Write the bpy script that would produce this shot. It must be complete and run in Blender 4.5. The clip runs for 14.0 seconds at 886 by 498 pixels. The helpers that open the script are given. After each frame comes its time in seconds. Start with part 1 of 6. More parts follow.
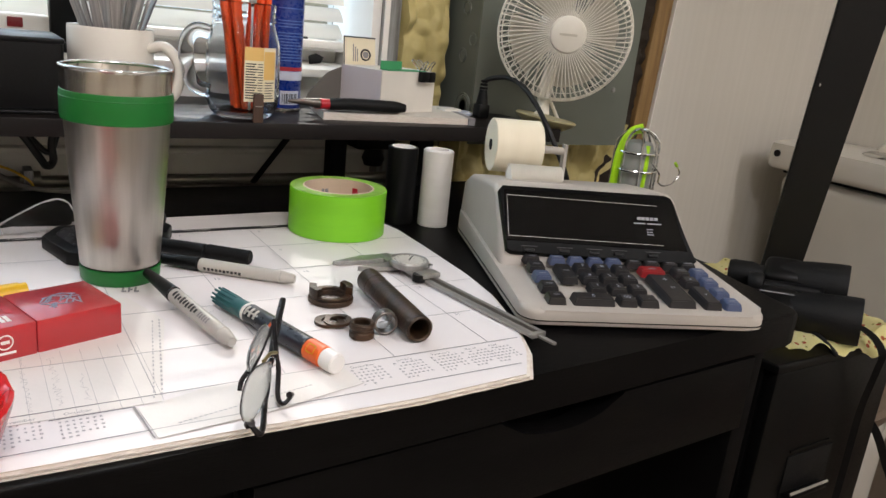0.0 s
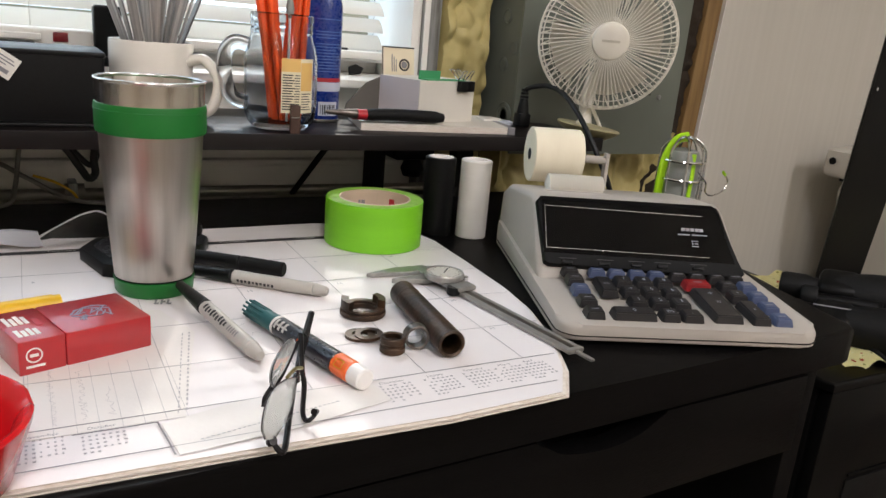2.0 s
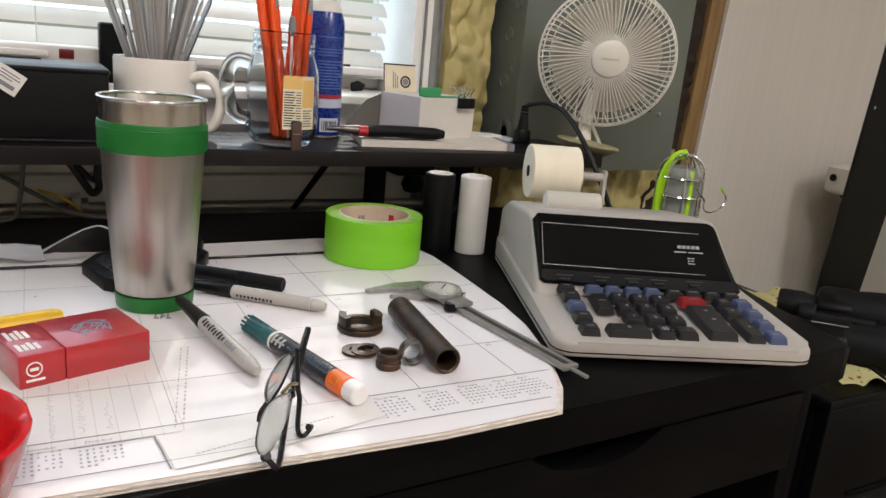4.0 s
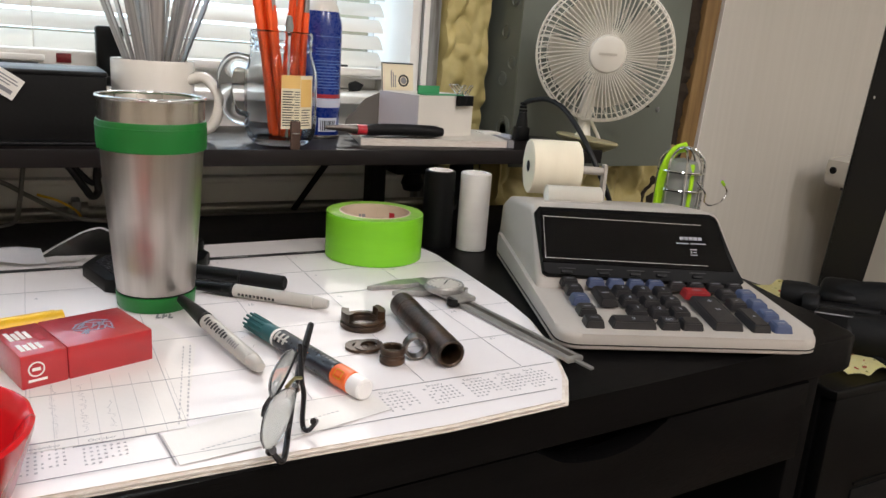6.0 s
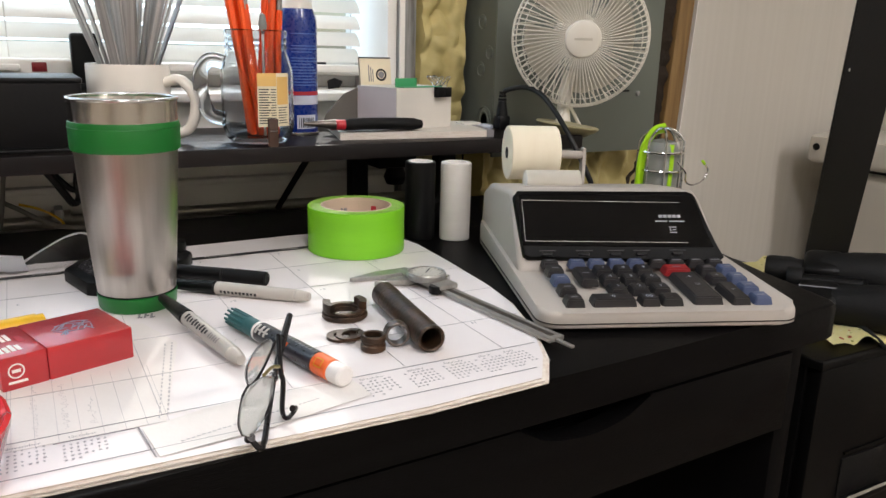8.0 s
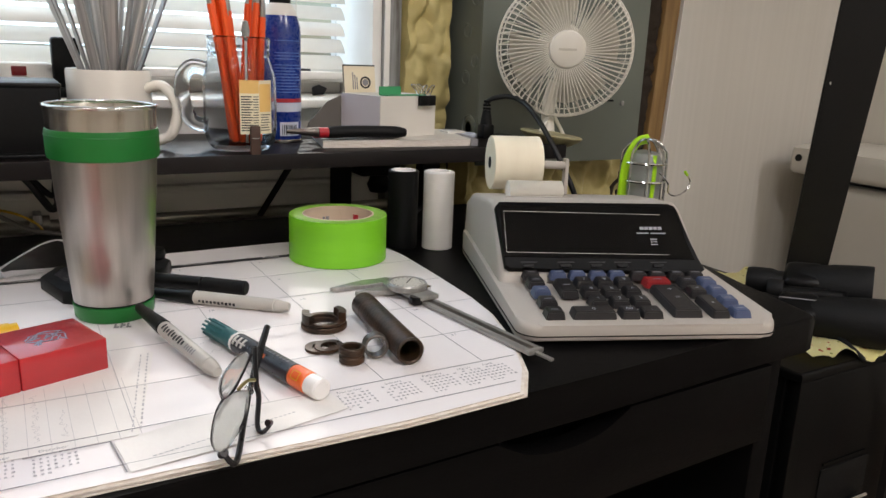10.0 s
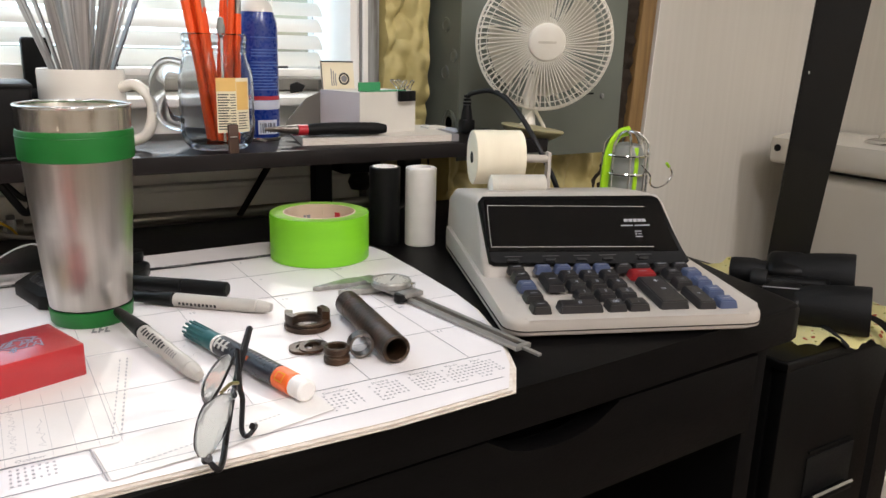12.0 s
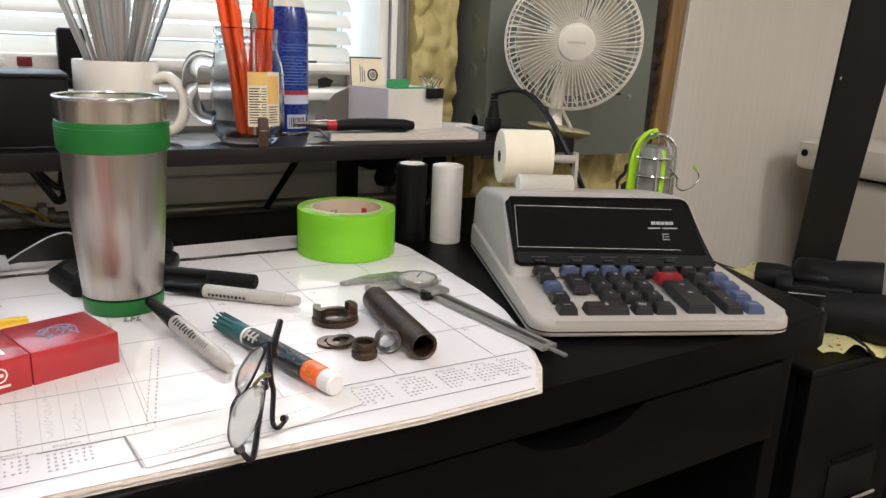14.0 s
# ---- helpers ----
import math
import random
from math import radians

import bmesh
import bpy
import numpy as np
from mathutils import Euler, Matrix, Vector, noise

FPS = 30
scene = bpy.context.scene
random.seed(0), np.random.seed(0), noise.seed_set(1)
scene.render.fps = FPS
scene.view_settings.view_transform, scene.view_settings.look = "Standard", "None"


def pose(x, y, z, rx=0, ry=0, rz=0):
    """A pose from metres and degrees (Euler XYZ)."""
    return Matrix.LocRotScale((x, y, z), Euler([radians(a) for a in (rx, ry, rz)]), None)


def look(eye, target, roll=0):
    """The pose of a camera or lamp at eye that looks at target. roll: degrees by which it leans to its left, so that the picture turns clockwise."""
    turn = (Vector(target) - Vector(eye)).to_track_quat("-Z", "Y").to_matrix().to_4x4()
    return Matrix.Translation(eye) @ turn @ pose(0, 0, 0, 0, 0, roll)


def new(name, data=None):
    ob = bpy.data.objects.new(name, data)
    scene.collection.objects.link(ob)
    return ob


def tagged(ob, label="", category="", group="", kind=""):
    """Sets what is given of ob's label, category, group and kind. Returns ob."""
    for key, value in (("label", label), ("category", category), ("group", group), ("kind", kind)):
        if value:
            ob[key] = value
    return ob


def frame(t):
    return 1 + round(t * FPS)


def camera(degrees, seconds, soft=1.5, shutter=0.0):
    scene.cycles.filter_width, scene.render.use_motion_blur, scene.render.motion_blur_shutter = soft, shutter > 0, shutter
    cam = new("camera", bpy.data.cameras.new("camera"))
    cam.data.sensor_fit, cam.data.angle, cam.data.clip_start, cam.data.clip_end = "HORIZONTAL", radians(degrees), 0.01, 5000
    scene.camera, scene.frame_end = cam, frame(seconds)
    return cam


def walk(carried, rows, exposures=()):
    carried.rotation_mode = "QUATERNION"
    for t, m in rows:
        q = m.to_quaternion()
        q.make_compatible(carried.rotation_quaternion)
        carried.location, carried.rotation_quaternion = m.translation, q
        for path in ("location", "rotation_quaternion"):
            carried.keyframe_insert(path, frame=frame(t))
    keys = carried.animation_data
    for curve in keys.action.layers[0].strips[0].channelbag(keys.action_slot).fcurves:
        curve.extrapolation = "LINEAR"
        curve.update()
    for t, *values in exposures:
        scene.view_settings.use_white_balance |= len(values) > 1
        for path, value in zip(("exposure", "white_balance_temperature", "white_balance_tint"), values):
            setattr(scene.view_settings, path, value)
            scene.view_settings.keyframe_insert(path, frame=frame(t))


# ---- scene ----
cam = camera(60.4, 14.0)
PATH = [
    (0, (0.031, 0.013, 0.972), (1.081, 1.617, 0.405), 6.1),
    (0.3, (0.038, 0.004, 0.972), (1.127, 1.583, 0.406), 6.1),
    (0.5, (0.042, 0.011, 0.971), (1.056, 1.636, 0.394), 5.8),
    (1, (0.049, 0.018, 0.97), (1.026, 1.668, 0.4), 5.1),
    (1.5, (0.047, 0.02, 0.972), (1.008, 1.682, 0.412), 5.4),
    (2, (0.048, 0.021, 0.97), (0.994, 1.695, 0.417), 5.1),
    (2.5, (0.048, 0.019, 0.971), (1.001, 1.694, 0.438), 5.2),
    (3, (0.047, 0.017, 0.971), (0.993, 1.701, 0.45), 5.3),
    (3.2, (0.049, 0.013, 0.977), (0.991, 1.699, 0.456), 5.6),
    (5.5, (0.051, 0.014, 0.968), (0.981, 1.707, 0.45), 4.2),
    (6, (0.05, 0.014, 0.967), (0.987, 1.705, 0.456), 4.2),
    (6.5, (0.05, 0.014, 0.968), (0.98, 1.714, 0.472), 4.4),
    (7, (0.053, 0.011, 0.966), (1.002, 1.696, 0.457), 3.8),
    (7.5, (0.056, 0.004, 0.961), (1.02, 1.681, 0.452), 2.5),
    (8, (0.061, 0.002, 0.959), (1.006, 1.689, 0.445), 1.6),
    (10.3, (0.067, 0.003, 0.964), (1.06, 1.668, 0.47), 2.7),
    (10.5, (0.068, 0.008, 0.962), (1.112, 1.642, 0.47), 2.4),
    (11, (0.078, 0.012, 0.961), (1.178, 1.602, 0.452), 2.1),
    (11.5, (0.074, 0.012, 0.961), (1.133, 1.627, 0.441), 1.4),
    (12, (0.069, 0.01, 0.961), (1.086, 1.656, 0.454), 1.5),
    (12.5, (0.064, 0.008, 0.96), (1.052, 1.673, 0.458), 1.6),
    (13, (0.064, 0.007, 0.96), (1.044, 1.677, 0.459), 1.6),
    (13.5, (0.061, 0.008, 0.961), (1.049, 1.671, 0.452), 2.0),
    (14, (0.06, 0.012, 0.963), (1.037, 1.679, 0.445), 2.6),
]
walk(cam, [(t, look(eye, target, roll)) for t, eye, target, roll in PATH], [(0, -0.05), (1, -0.14), (1.5, -0.07), (2, -0.09), (3, -0.12), (5.5, -0.08), (6, -0.03), (6.5, -0.16), (7, -0.03), (7.5, -0.11), (8, 0.01), (10.5, -0.17), (11, 0.14), (11.5, 0.08), (12, 0.15), (12.5, -0.05), (13, 0.02), (13.5, -0.11), (14, 0.09)])

# ---------- world, lights ----------
world = bpy.data.worlds.new("world")
scene.world = world
world.use_nodes = True
wn = world.node_tree.nodes
sky = wn.new("ShaderNodeTexSky")
sky.sky_type, sky.sun_disc, sky.sun_elevation, sky.sun_rotation = "NISHITA", False, radians(35), radians(150)
wn["Background"].inputs["Strength"].default_value = 0.10
world.node_tree.links.new(sky.outputs[0], wn["Background"].inputs["Color"])
sun = new("sun", bpy.data.lights.new("sun", "SUN"))
sun.data.energy, sun.data.angle, sun.data.color = 1.0, radians(0.5), (1, 0.95, 0.88)
sun.matrix_world = look((2, 5, 4), (0, 0, 0))


def area(name, m, sx, sy, power, color):
    ob = new(name, bpy.data.lights.new(name, "AREA"))
    ob.data.shape, ob.data.size, ob.data.size_y = "RECTANGLE", sx, sy
    ob.data.energy, ob.data.color = power, color
    ob.matrix_world = m
    return ob


# daylight at the window, and three ceiling fixtures added out of view
area("window_daylight", look((-0.15, 1.30, 1.40), (-0.15, 0.0, 1.28)), 1.3, 0.9, 11.0, (0.64, 0.81, 1.0))
ADDED_TUBES = [(0.05, -0.80, 25), (-1.15, -1.10, 14), (1.30, -1.45, 32)]
for fx, fy, power in ADDED_TUBES:
    area("added_tube_light", pose(fx, fy, 2.335), 0.26, 1.15, power, (1.0, 0.962, 0.99))

# ---------- materials ----------
def lin(h):
    c = [int(h[i:i + 2], 16) / 255 for i in (0, 2, 4)]
    return tuple(x / 12.92 if x <= 0.04045 else ((x + 0.055) / 1.055) ** 2.4 for x in c) + (1,)


def mat(name, color, rough=0.5, metal=0.0, color2=None, scale=40.0, amount=0.5, bump=0.0, bump_scale=300.0, stretch=(1, 1, 1),
        rough_var=0.1, coat=0.0, clear=0.0, per_piece=0.0, spec=0.5):
    """A surface with a coarse stain layer, a fine grain layer, and fine relief."""
    m = bpy.data.materials.new(name)
    m.use_nodes = True
    nt, lk = m.node_tree.nodes, m.node_tree.links.new
    b = nt["Principled BSDF"]
    color = lin(color) if isinstance(color, str) else (*color[:3], 1)
    color2 = lin(color2) if isinstance(color2, str) else (tuple(c * 0.72 for c in color[:3]) + (1,) if color2 is None else (*color2[:3], 1))
    tc = nt.new("ShaderNodeTexCoord")
    mp = nt.new("ShaderNodeMapping")
    mp.inputs["Scale"].default_value = stretch
    lk(tc.outputs["Object"], mp.inputs["Vector"])
    n1, n2 = nt.new("ShaderNodeTexNoise"), nt.new("ShaderNodeTexNoise")
    n1.inputs["Scale"].default_value, n1.inputs["Detail"].default_value = scale, 5
    n2.inputs["Scale"].default_value, n2.inputs["Detail"].default_value = bump_scale, 3
    lk(mp.outputs[0], n1.inputs["Vector"]), lk(mp.outputs[0], n2.inputs["Vector"])
    ramp = nt.new("ShaderNodeMapRange")
    ramp.inputs["From Min"].default_value, ramp.inputs["From Max"].default_value = 0.35, 0.7
    ramp.inputs["To Max"].default_value = amount
    lk(n1.outputs["Fac"], ramp.inputs["Value"])
    mx = nt.new("ShaderNodeMix")
    mx.data_type = "RGBA"
    mx.inputs["A"].default_value, mx.inputs["B"].default_value = color, color2
    lk(ramp.outputs[0], mx.inputs["Factor"])
    out = mx.outputs["Result"]
    if per_piece:
        oi, hs = nt.new("ShaderNodeObjectInfo"), nt.new("ShaderNodeHueSaturation")
        mr = nt.new("ShaderNodeMapRange")
        mr.inputs["To Min"].default_value, mr.inputs["To Max"].default_value = 1 - per_piece, 1 + per_piece
        lk(oi.outputs["Random"], mr.inputs["Value"]), lk(mr.outputs[0], hs.inputs["Value"]), lk(out, hs.inputs["Color"])
        out = hs.outputs["Color"]
    lk(out, b.inputs["Base Color"])
    rr = nt.new("ShaderNodeMapRange")
    rr.inputs["To Min"].default_value, rr.inputs["To Max"].default_value = max(0.01, rough - rough_var), min(1, rough + rough_var)
    lk(n2.outputs["Fac"], rr.inputs["Value"]), lk(rr.outputs[0], b.inputs["Roughness"])
    b.inputs["Metallic"].default_value = metal
    b.inputs["Specular IOR Level"].default_value = spec
    b.inputs["Coat Weight"].default_value, b.inputs["Coat Roughness"].default_value = coat, 0.06
    if clear:
        b.inputs["Transmission Weight"].default_value = clear
    if bump:
        bp = nt.new("ShaderNodeBump")
        bp.inputs["Strength"].default_value, bp.inputs["Distance"].default_value = bump, 0.001
        lk(n2.outputs["Fac"], bp.inputs["Height"]), lk(bp.outputs[0], b.inputs["Normal"])
    return m


def glass(name, color=(0.97, 0.99, 0.98), rough=0.02, ior=1.45):
    m = mat(name, color, rough, color2=color, rough_var=0.01, clear=1.0)
    m.node_tree.nodes["Principled BSDF"].inputs["IOR"].default_value = ior
    return m


def glow(name, color, strength):
    m = mat(name, color)
    b = m.node_tree.nodes["Principled BSDF"]
    b.inputs["Emission Color"].default_value, b.inputs["Emission Strength"].default_value = (*color[:3], 1), strength
    return m


BLACK_WOOD = mat("black_brown_laminate", "090808", 0.42, color2="0d0c0c", scale=26, bump=0.25, bump_scale=420, stretch=(0.35, 3, 3), rough_var=0.12, amount=0.8, spec=0.07)
SHELF_WOOD = mat("dark_shelf_laminate", "150f0e", 0.40, color2="0d0a09", scale=14, spec=0.22, bump=0.1, bump_scale=420, stretch=(0.35, 3, 3), amount=0.8)
WALL = mat("painted_panel", "cfcabf", 0.6, color2="b9b3a6", scale=5, bump=0.13, bump_scale=6, stretch=(26, 26, 0.3), amount=0.22)
BACK_WALL = mat("pale_grey_panelling", "d2cabd", 0.7, color2="bdb4a6", scale=5, bump=0.2, bump_scale=12, stretch=(8, 8, 0.4))
LOWER_WALL = mat("grey_painted_wall", "e6e2d8", 0.6, color2="c6c1b6", scale=6, bump=0.15, bump_scale=150)
WHITE_PAINT = mat("white_paint", "eeebe4", 0.45, color2="d9d4ca", scale=9, bump=0.1, bump_scale=160)
CEIL = mat("ceiling_tile", "e3e0d8", 0.8, color2="cfcbc2", scale=10, bump=0.3, bump_scale=120)
FLOOR = mat("vinyl_floor", "8f8474", 0.45, color2="75695a", scale=8, bump=0.1)
GALV = mat("weathered_aluminium", "a9aaa8", 0.45, 0.5, color2="5d564d", scale=150, bump=0.4, bump_scale=260, stretch=(1, 1, 0.07), amount=0.9)
PANEL_GREY = mat("grey_green_enamel", "72776d", 0.42, color2="666b62", scale=7, bump=0.06, bump_scale=250, spec=0.4)
PANEL_SIDE = mat("grey_green_enamel_side", "6b716a", 0.5, color2="5d635d", scale=7, bump=0.08)
FOAM = mat("yellow_spray_foam", "cfc084", 0.55, color2="a8975a", scale=20, bump=0.25, bump_scale=160, amount=0.7)
FIBRE = mat("brown_fibre_insulation", "33281b", 0.95, color2="1c150e", scale=60, bump=1.0, bump_scale=400)
PINE = mat("pine_stud", "957649", 0.65, color2="6c4f2c", scale=12, bump=0.3, bump_scale=120, stretch=(8, 8, 0.6), amount=0.8)
BLIND = mat("blind_slat", "f0ede6", 0.5, color2="e2ded4", scale=6)
_b = BLIND.node_tree.nodes["Principled BSDF"]
_tr, _ad = BLIND.node_tree.nodes.new("ShaderNodeBsdfTranslucent"), BLIND.node_tree.nodes.new("ShaderNodeMixShader")
_tr.inputs["Color"].default_value = (0.93, 0.93, 0.92, 1)
_ad.inputs[0].default_value = 0.08
BLIND.node_tree.links.new(_b.outputs[0], _ad.inputs[1]), BLIND.node_tree.links.new(_tr.outputs[0], _ad.inputs[2])
BLIND.node_tree.links.new(_ad.outputs[0], BLIND.node_tree.nodes["Material Output"].inputs["Surface"])
VINYL_PAPER = mat("paper_under_clear_vinyl", "e9e3e2", 0.5, color2="ded7d4", scale=7, bump=0.16, bump_scale=14, coat=0.20, rough_var=0.05)
NOTE = mat("note_paper", "e6e1dc", 0.6, color2="d3cdc6", scale=12, bump=0.08)
PAGE_EDGE = mat("worn_page_edge", "e8e0d6", 0.8, color2="bfa994", scale=120, stretch=(1, 1, 12), bump=0.5)
INK = mat("black_ink", "2b2a2c", 0.6)
INK_GREY = mat("grey_ink", "8a8789", 0.6)
FAINT = mat("faint_print", "b3b0b1", 0.6)
PENCIL = mat("pencil_grey", "b4b0b1", 0.7)
LEGEND = mat("legend_grey", "8d8d94", 0.5)
STEEL = mat("brushed_steel", "c2bdb6", 0.32, 1.0, color2="a29b93", scale=110, stretch=(1, 1, 0.004), bump=0.0, bump_scale=260, rough_var=0.03, amount=0.6)
STEEL.node_tree.nodes["Principled BSDF"].inputs["Anisotropic"].default_value = 0.6
COLLAR = mat("bright_collar_steel", "d8d2ca", 0.2, 1.0, color2="c4bcb2", scale=110, stretch=(1, 1, 0.004), rough_var=0.04, amount=0.6)
COLLAR.node_tree.nodes["Principled BSDF"].inputs["Anisotropic"].default_value = 0.5
STEEL_RIM = mat("polished_steel", "d6d3ce", 0.14, 1.0, rough_var=0.04)
CHROME = mat("chrome", "d9d9d8", 0.1, 1.0, rough_var=0.05)
CAL_STEEL = mat("satin_tool_steel", "a3a19c", 0.34, 0.6, color2="807e79", scale=60, stretch=(1, 5, 1), bump=0.05)
GREEN_BAND = mat("green_silicone", "0b6c24", 0.42, color2="095e1e", scale=20)
GREEN_TAPE = mat("lime_green_tape", "7ecb24", 0.38, color2="6fb81e", scale=10, bump=0.12, bump_scale=120, stretch=(1, 1, 6))
TAPE_EDGE = mat("layered_tape_edge", "86b83e", 0.6, color2="6f9e30", scale=90, bump=0.3)
CARD = mat("brown_card_core", "c9b9a0", 0.8, color2="b3a186", scale=40)
LABEL_PINK = mat("pale_core_label", "cdb9a2", 0.5, color2="b59d83", scale=15)
WHITE_PLASTIC = mat("white_plastic", "e6e2da", 0.4, color2="d9d4ca", scale=14)
FAN_WHITE = mat("aged_white_plastic", "e3dfd4", 0.35, color2="d0c8b6", scale=18)
FAN_BASE = mat("yellowed_plastic", "a8a07c", 0.42, color2="948b66", scale=18)
BLACK_PLASTIC = mat("black_plastic", "0e0e0e", 0.38, color2="09090a", scale=30, bump=0.08, spec=0.22)
BLACK_MATTE = mat("matte_black", "0c0b0b", 0.6, color2="100f0e", scale=30, bump=0.1, spec=0.2)
RUBBER = mat("black_rubber", "0d0d0d", 0.6, color2="101010", scale=40, bump=0.3, bump_scale=500, spec=0.25)
BLACK_PAINT = mat("black_enamel_metal", "080808", 0.36, color2="0c0b0a", scale=9, bump=0.05, spec=0.16)
POST_BLACK = mat("black_painted_board", "0d0b0a", 0.6, color2="080706", scale=18, bump=0.2, stretch=(4, 4, 0.4))
CALC_GREY = mat("beige_grey_plastic", "b0a9a0", 0.5, color2="a19a91", scale=12, bump=0.16, bump_scale=1500)
CALC_DARK = mat("smoked_display", "050507", 0.08, color2="070709", rough_var=0.04, scale=10, spec=0.3)
CALC_FRAME = mat("charcoal_plastic", "080808", 0.45, color2="060606", spec=0.1, bump=0.1, bump_scale=1500)
KEY_DARK = mat("charcoal_key", "211f20", 0.42, color2="1a1819", per_piece=0.12)
KEY_BLUE = mat("blue_grey_key", "46506c", 0.45, color2="3c4660", per_piece=0.10)
KEY_RED = mat("red_key", "86161b", 0.42, color2="791318")
ROLL_PAPER = mat("cream_paper_roll", "ece3cb", 0.7, color2="e0d5ba", scale=12, bump=0.1, stretch=(6, 1, 1))
RED_PACK = mat("red_wrapped_carton", "b41b22", 0.35, color2="9c171e", scale=22, coat=0.7)
RED_BOWL = mat("glossy_red_plastic", "c4141c", 0.22, color2="ab1018", scale=10, coat=0.3)
YELLOW = mat("yellow_plastic", "e6b71a", 0.35)
MARK_GREY = mat("marker_barrel_grey", "b3aea6", 0.42, color2="a6a199", scale=40)
TEAL = mat("teal_marker_cap", "1d5a5c", 0.42, color2="184c4e", scale=60)
NAVY = mat("dark_label_film", "15151d", 0.3, color2="1c1d2a", scale=30)
ORANGE = mat("orange_film", "ee6a1c", 0.4, color2="dd5c14", scale=30)
WHITE_CAP = mat("white_cap", "e7e3df", 0.4, color2="d6d1cc", scale=30)
RUST = mat("rusty_brown_steel", "2e261e", 0.38, 0.5, color2="5c4029", scale=38, bump=0.35, bump_scale=300, amount=0.75)
RUST_LIGHT = mat("worn_steel", "77706a", 0.35, 0.9, color2="4b423b", scale=70, bump=0.2)
GLASS = glass("clear_glass")
JAR_GLASS = mat("dusty_jar_glass", "eef2f5", 0.07, color2="dfe5ea", scale=30, rough_var=0.04, clear=1.0, bump=0.3, bump_scale=45)
JAR_GLASS.node_tree.nodes["Principled BSDF"].inputs["IOR"].default_value = 1.24
# white mixed into the clear lens stands in for bright reflections
LENS = mat("reflection_white_lens", "eef0ee", 0.03, color2="e2e5e2", rough_var=0.01, clear=0.72)
LENS.node_tree.nodes["Principled BSDF"].inputs["IOR"].default_value = 1.3
SWITCH_INK = mat("worn_switch_print", "2c2b2d", 0.5)
CLEAR_PLASTIC = glass("clear_plastic", (0.93, 0.95, 0.97), 0.06, 1.4)
FROST = mat("frosted_plastic", "d3d5da", 0.4, color2="c3c6cc", scale=40, clear=0.35)
STICK = mat("orange_stick", "f2591c", 0.4, color2="dd4a12", scale=30, per_piece=0.15)
BLUE_CAN = mat("blue_printed_can", "123288", 0.28, color2="0e286e", scale=14, coat=0.4)
CAN_RED = mat("red_print", "b52a35", 0.35)
CAN_LIGHT = mat("pale_print", "c9cfdd", 0.4)
LABEL_CREAM = mat("cream_label", "e8dcc0", 0.5, color2="dccfae", scale=40)
LABEL_ORANGE = mat("pale_orange_label", "e6bd72", 0.5, color2="dba95a", scale=40)
BOX_WHITE = mat("white_card_box", "dcd7cd", 0.6, color2="cbc5ba", scale=14, bump=0.1)
BOX_GREY = mat("grey_card_flap", "5c5751", 0.6, color2="6b665f", scale=14)
CARD_GREEN = mat("green_card", "3f9a63", 0.6, color2="37885a", scale=30)
PLIER_RED = mat("red_grip", "b81f2c", 0.4)
CERAMIC = mat("white_ceramic", "e9e3d8", 0.22, color2="dcd5c8", scale=8)
TOILET_CER = mat("glazed_ceramic", "cfcabf", 0.15, color2="c2bdb1", scale=5)
HI_VIS = mat("lime_plastic", "a4d817", 0.35, color2="92c512", scale=30)
LAMP_GREY = mat("grey_reflector", "8f918c", 0.5, color2="777a76", scale=30)
CORD = mat("black_cord", "121212", 0.5)
WIRE_GREY = mat("grey_cable", "77736c", 0.6)
CONDUIT = mat("galvanised_pipe", "a8a498", 0.35, 0.7, color2="77736a", scale=30, stretch=(0.3, 3, 3))
STRIP = mat("silver_strip", "d0cdca", 0.30, 0.6, color2="5f5b58", scale=160, stretch=(1, 1, 0.015), amount=0.9, per_piece=0.45, rough_var=0.06, bump=0.1, bump_scale=60)


def cloth_material():
    """Yellow cotton print with small red flowers and olive sprigs."""
    m = mat("flowered_cloth", "f4edb4", 0.85, color2="ecdf94", scale=60, bump=0.4, bump_scale=900)
    nt, lk = m.node_tree.nodes, m.node_tree.links.new
    b = nt["Principled BSDF"]
    base = b.inputs["Base Color"].links[0].from_socket
    tc = nt.new("ShaderNodeTexCoord")
    for scale, limit, col in ((70, 0.20, "c0603f"), (95, 0.17, "a3a04c"), (150, 0.2, "f6f0c8")):
        v = nt.new("ShaderNodeTexVoronoi")
        v.inputs["Scale"].default_value = scale
        n = nt.new("ShaderNodeMath")
        n.operation, n.inputs[1].default_value = "LESS_THAN", limit
        mx = nt.new("ShaderNodeMix")
        mx.data_type = "RGBA"
        mx.inputs["B"].default_value = lin(col)
        lk(tc.outputs["Object"], v.inputs["Vector"]), lk(v.outputs["Distance"], n.inputs[0])
        lk(n.outputs[0], mx.inputs["Factor"]), lk(base, mx.inputs["A"])
        base = mx.outputs["Result"]
    lk(base, b.inputs["Base Color"])
    return m


CLOTH = cloth_material()

# ---------- mesh helpers ----------
def thing(name, m, label, category, group="", kind=""):
    e = new(name)
    e.empty_display_size = 0.02
    e.matrix_world = m
    return tagged(e, label, category, group, kind)


def part(name, bm, material, parent, label="", smooth=True, m=None):
    me = bpy.data.meshes.new(name)
    bmesh.ops.recalc_face_normals(bm, faces=bm.faces)
    bm.to_mesh(me)
    bm.free()
    for p in me.polygons:
        p.use_smooth = smooth
    if smooth:
        me.set_sharp_from_angle(angle=radians(38))
    me.materials.append(material)
    ob = new(name, me)
    if parent:
        ob.parent = parent
    if m is not None:
        ob.matrix_basis = m
    return tagged(ob, label)


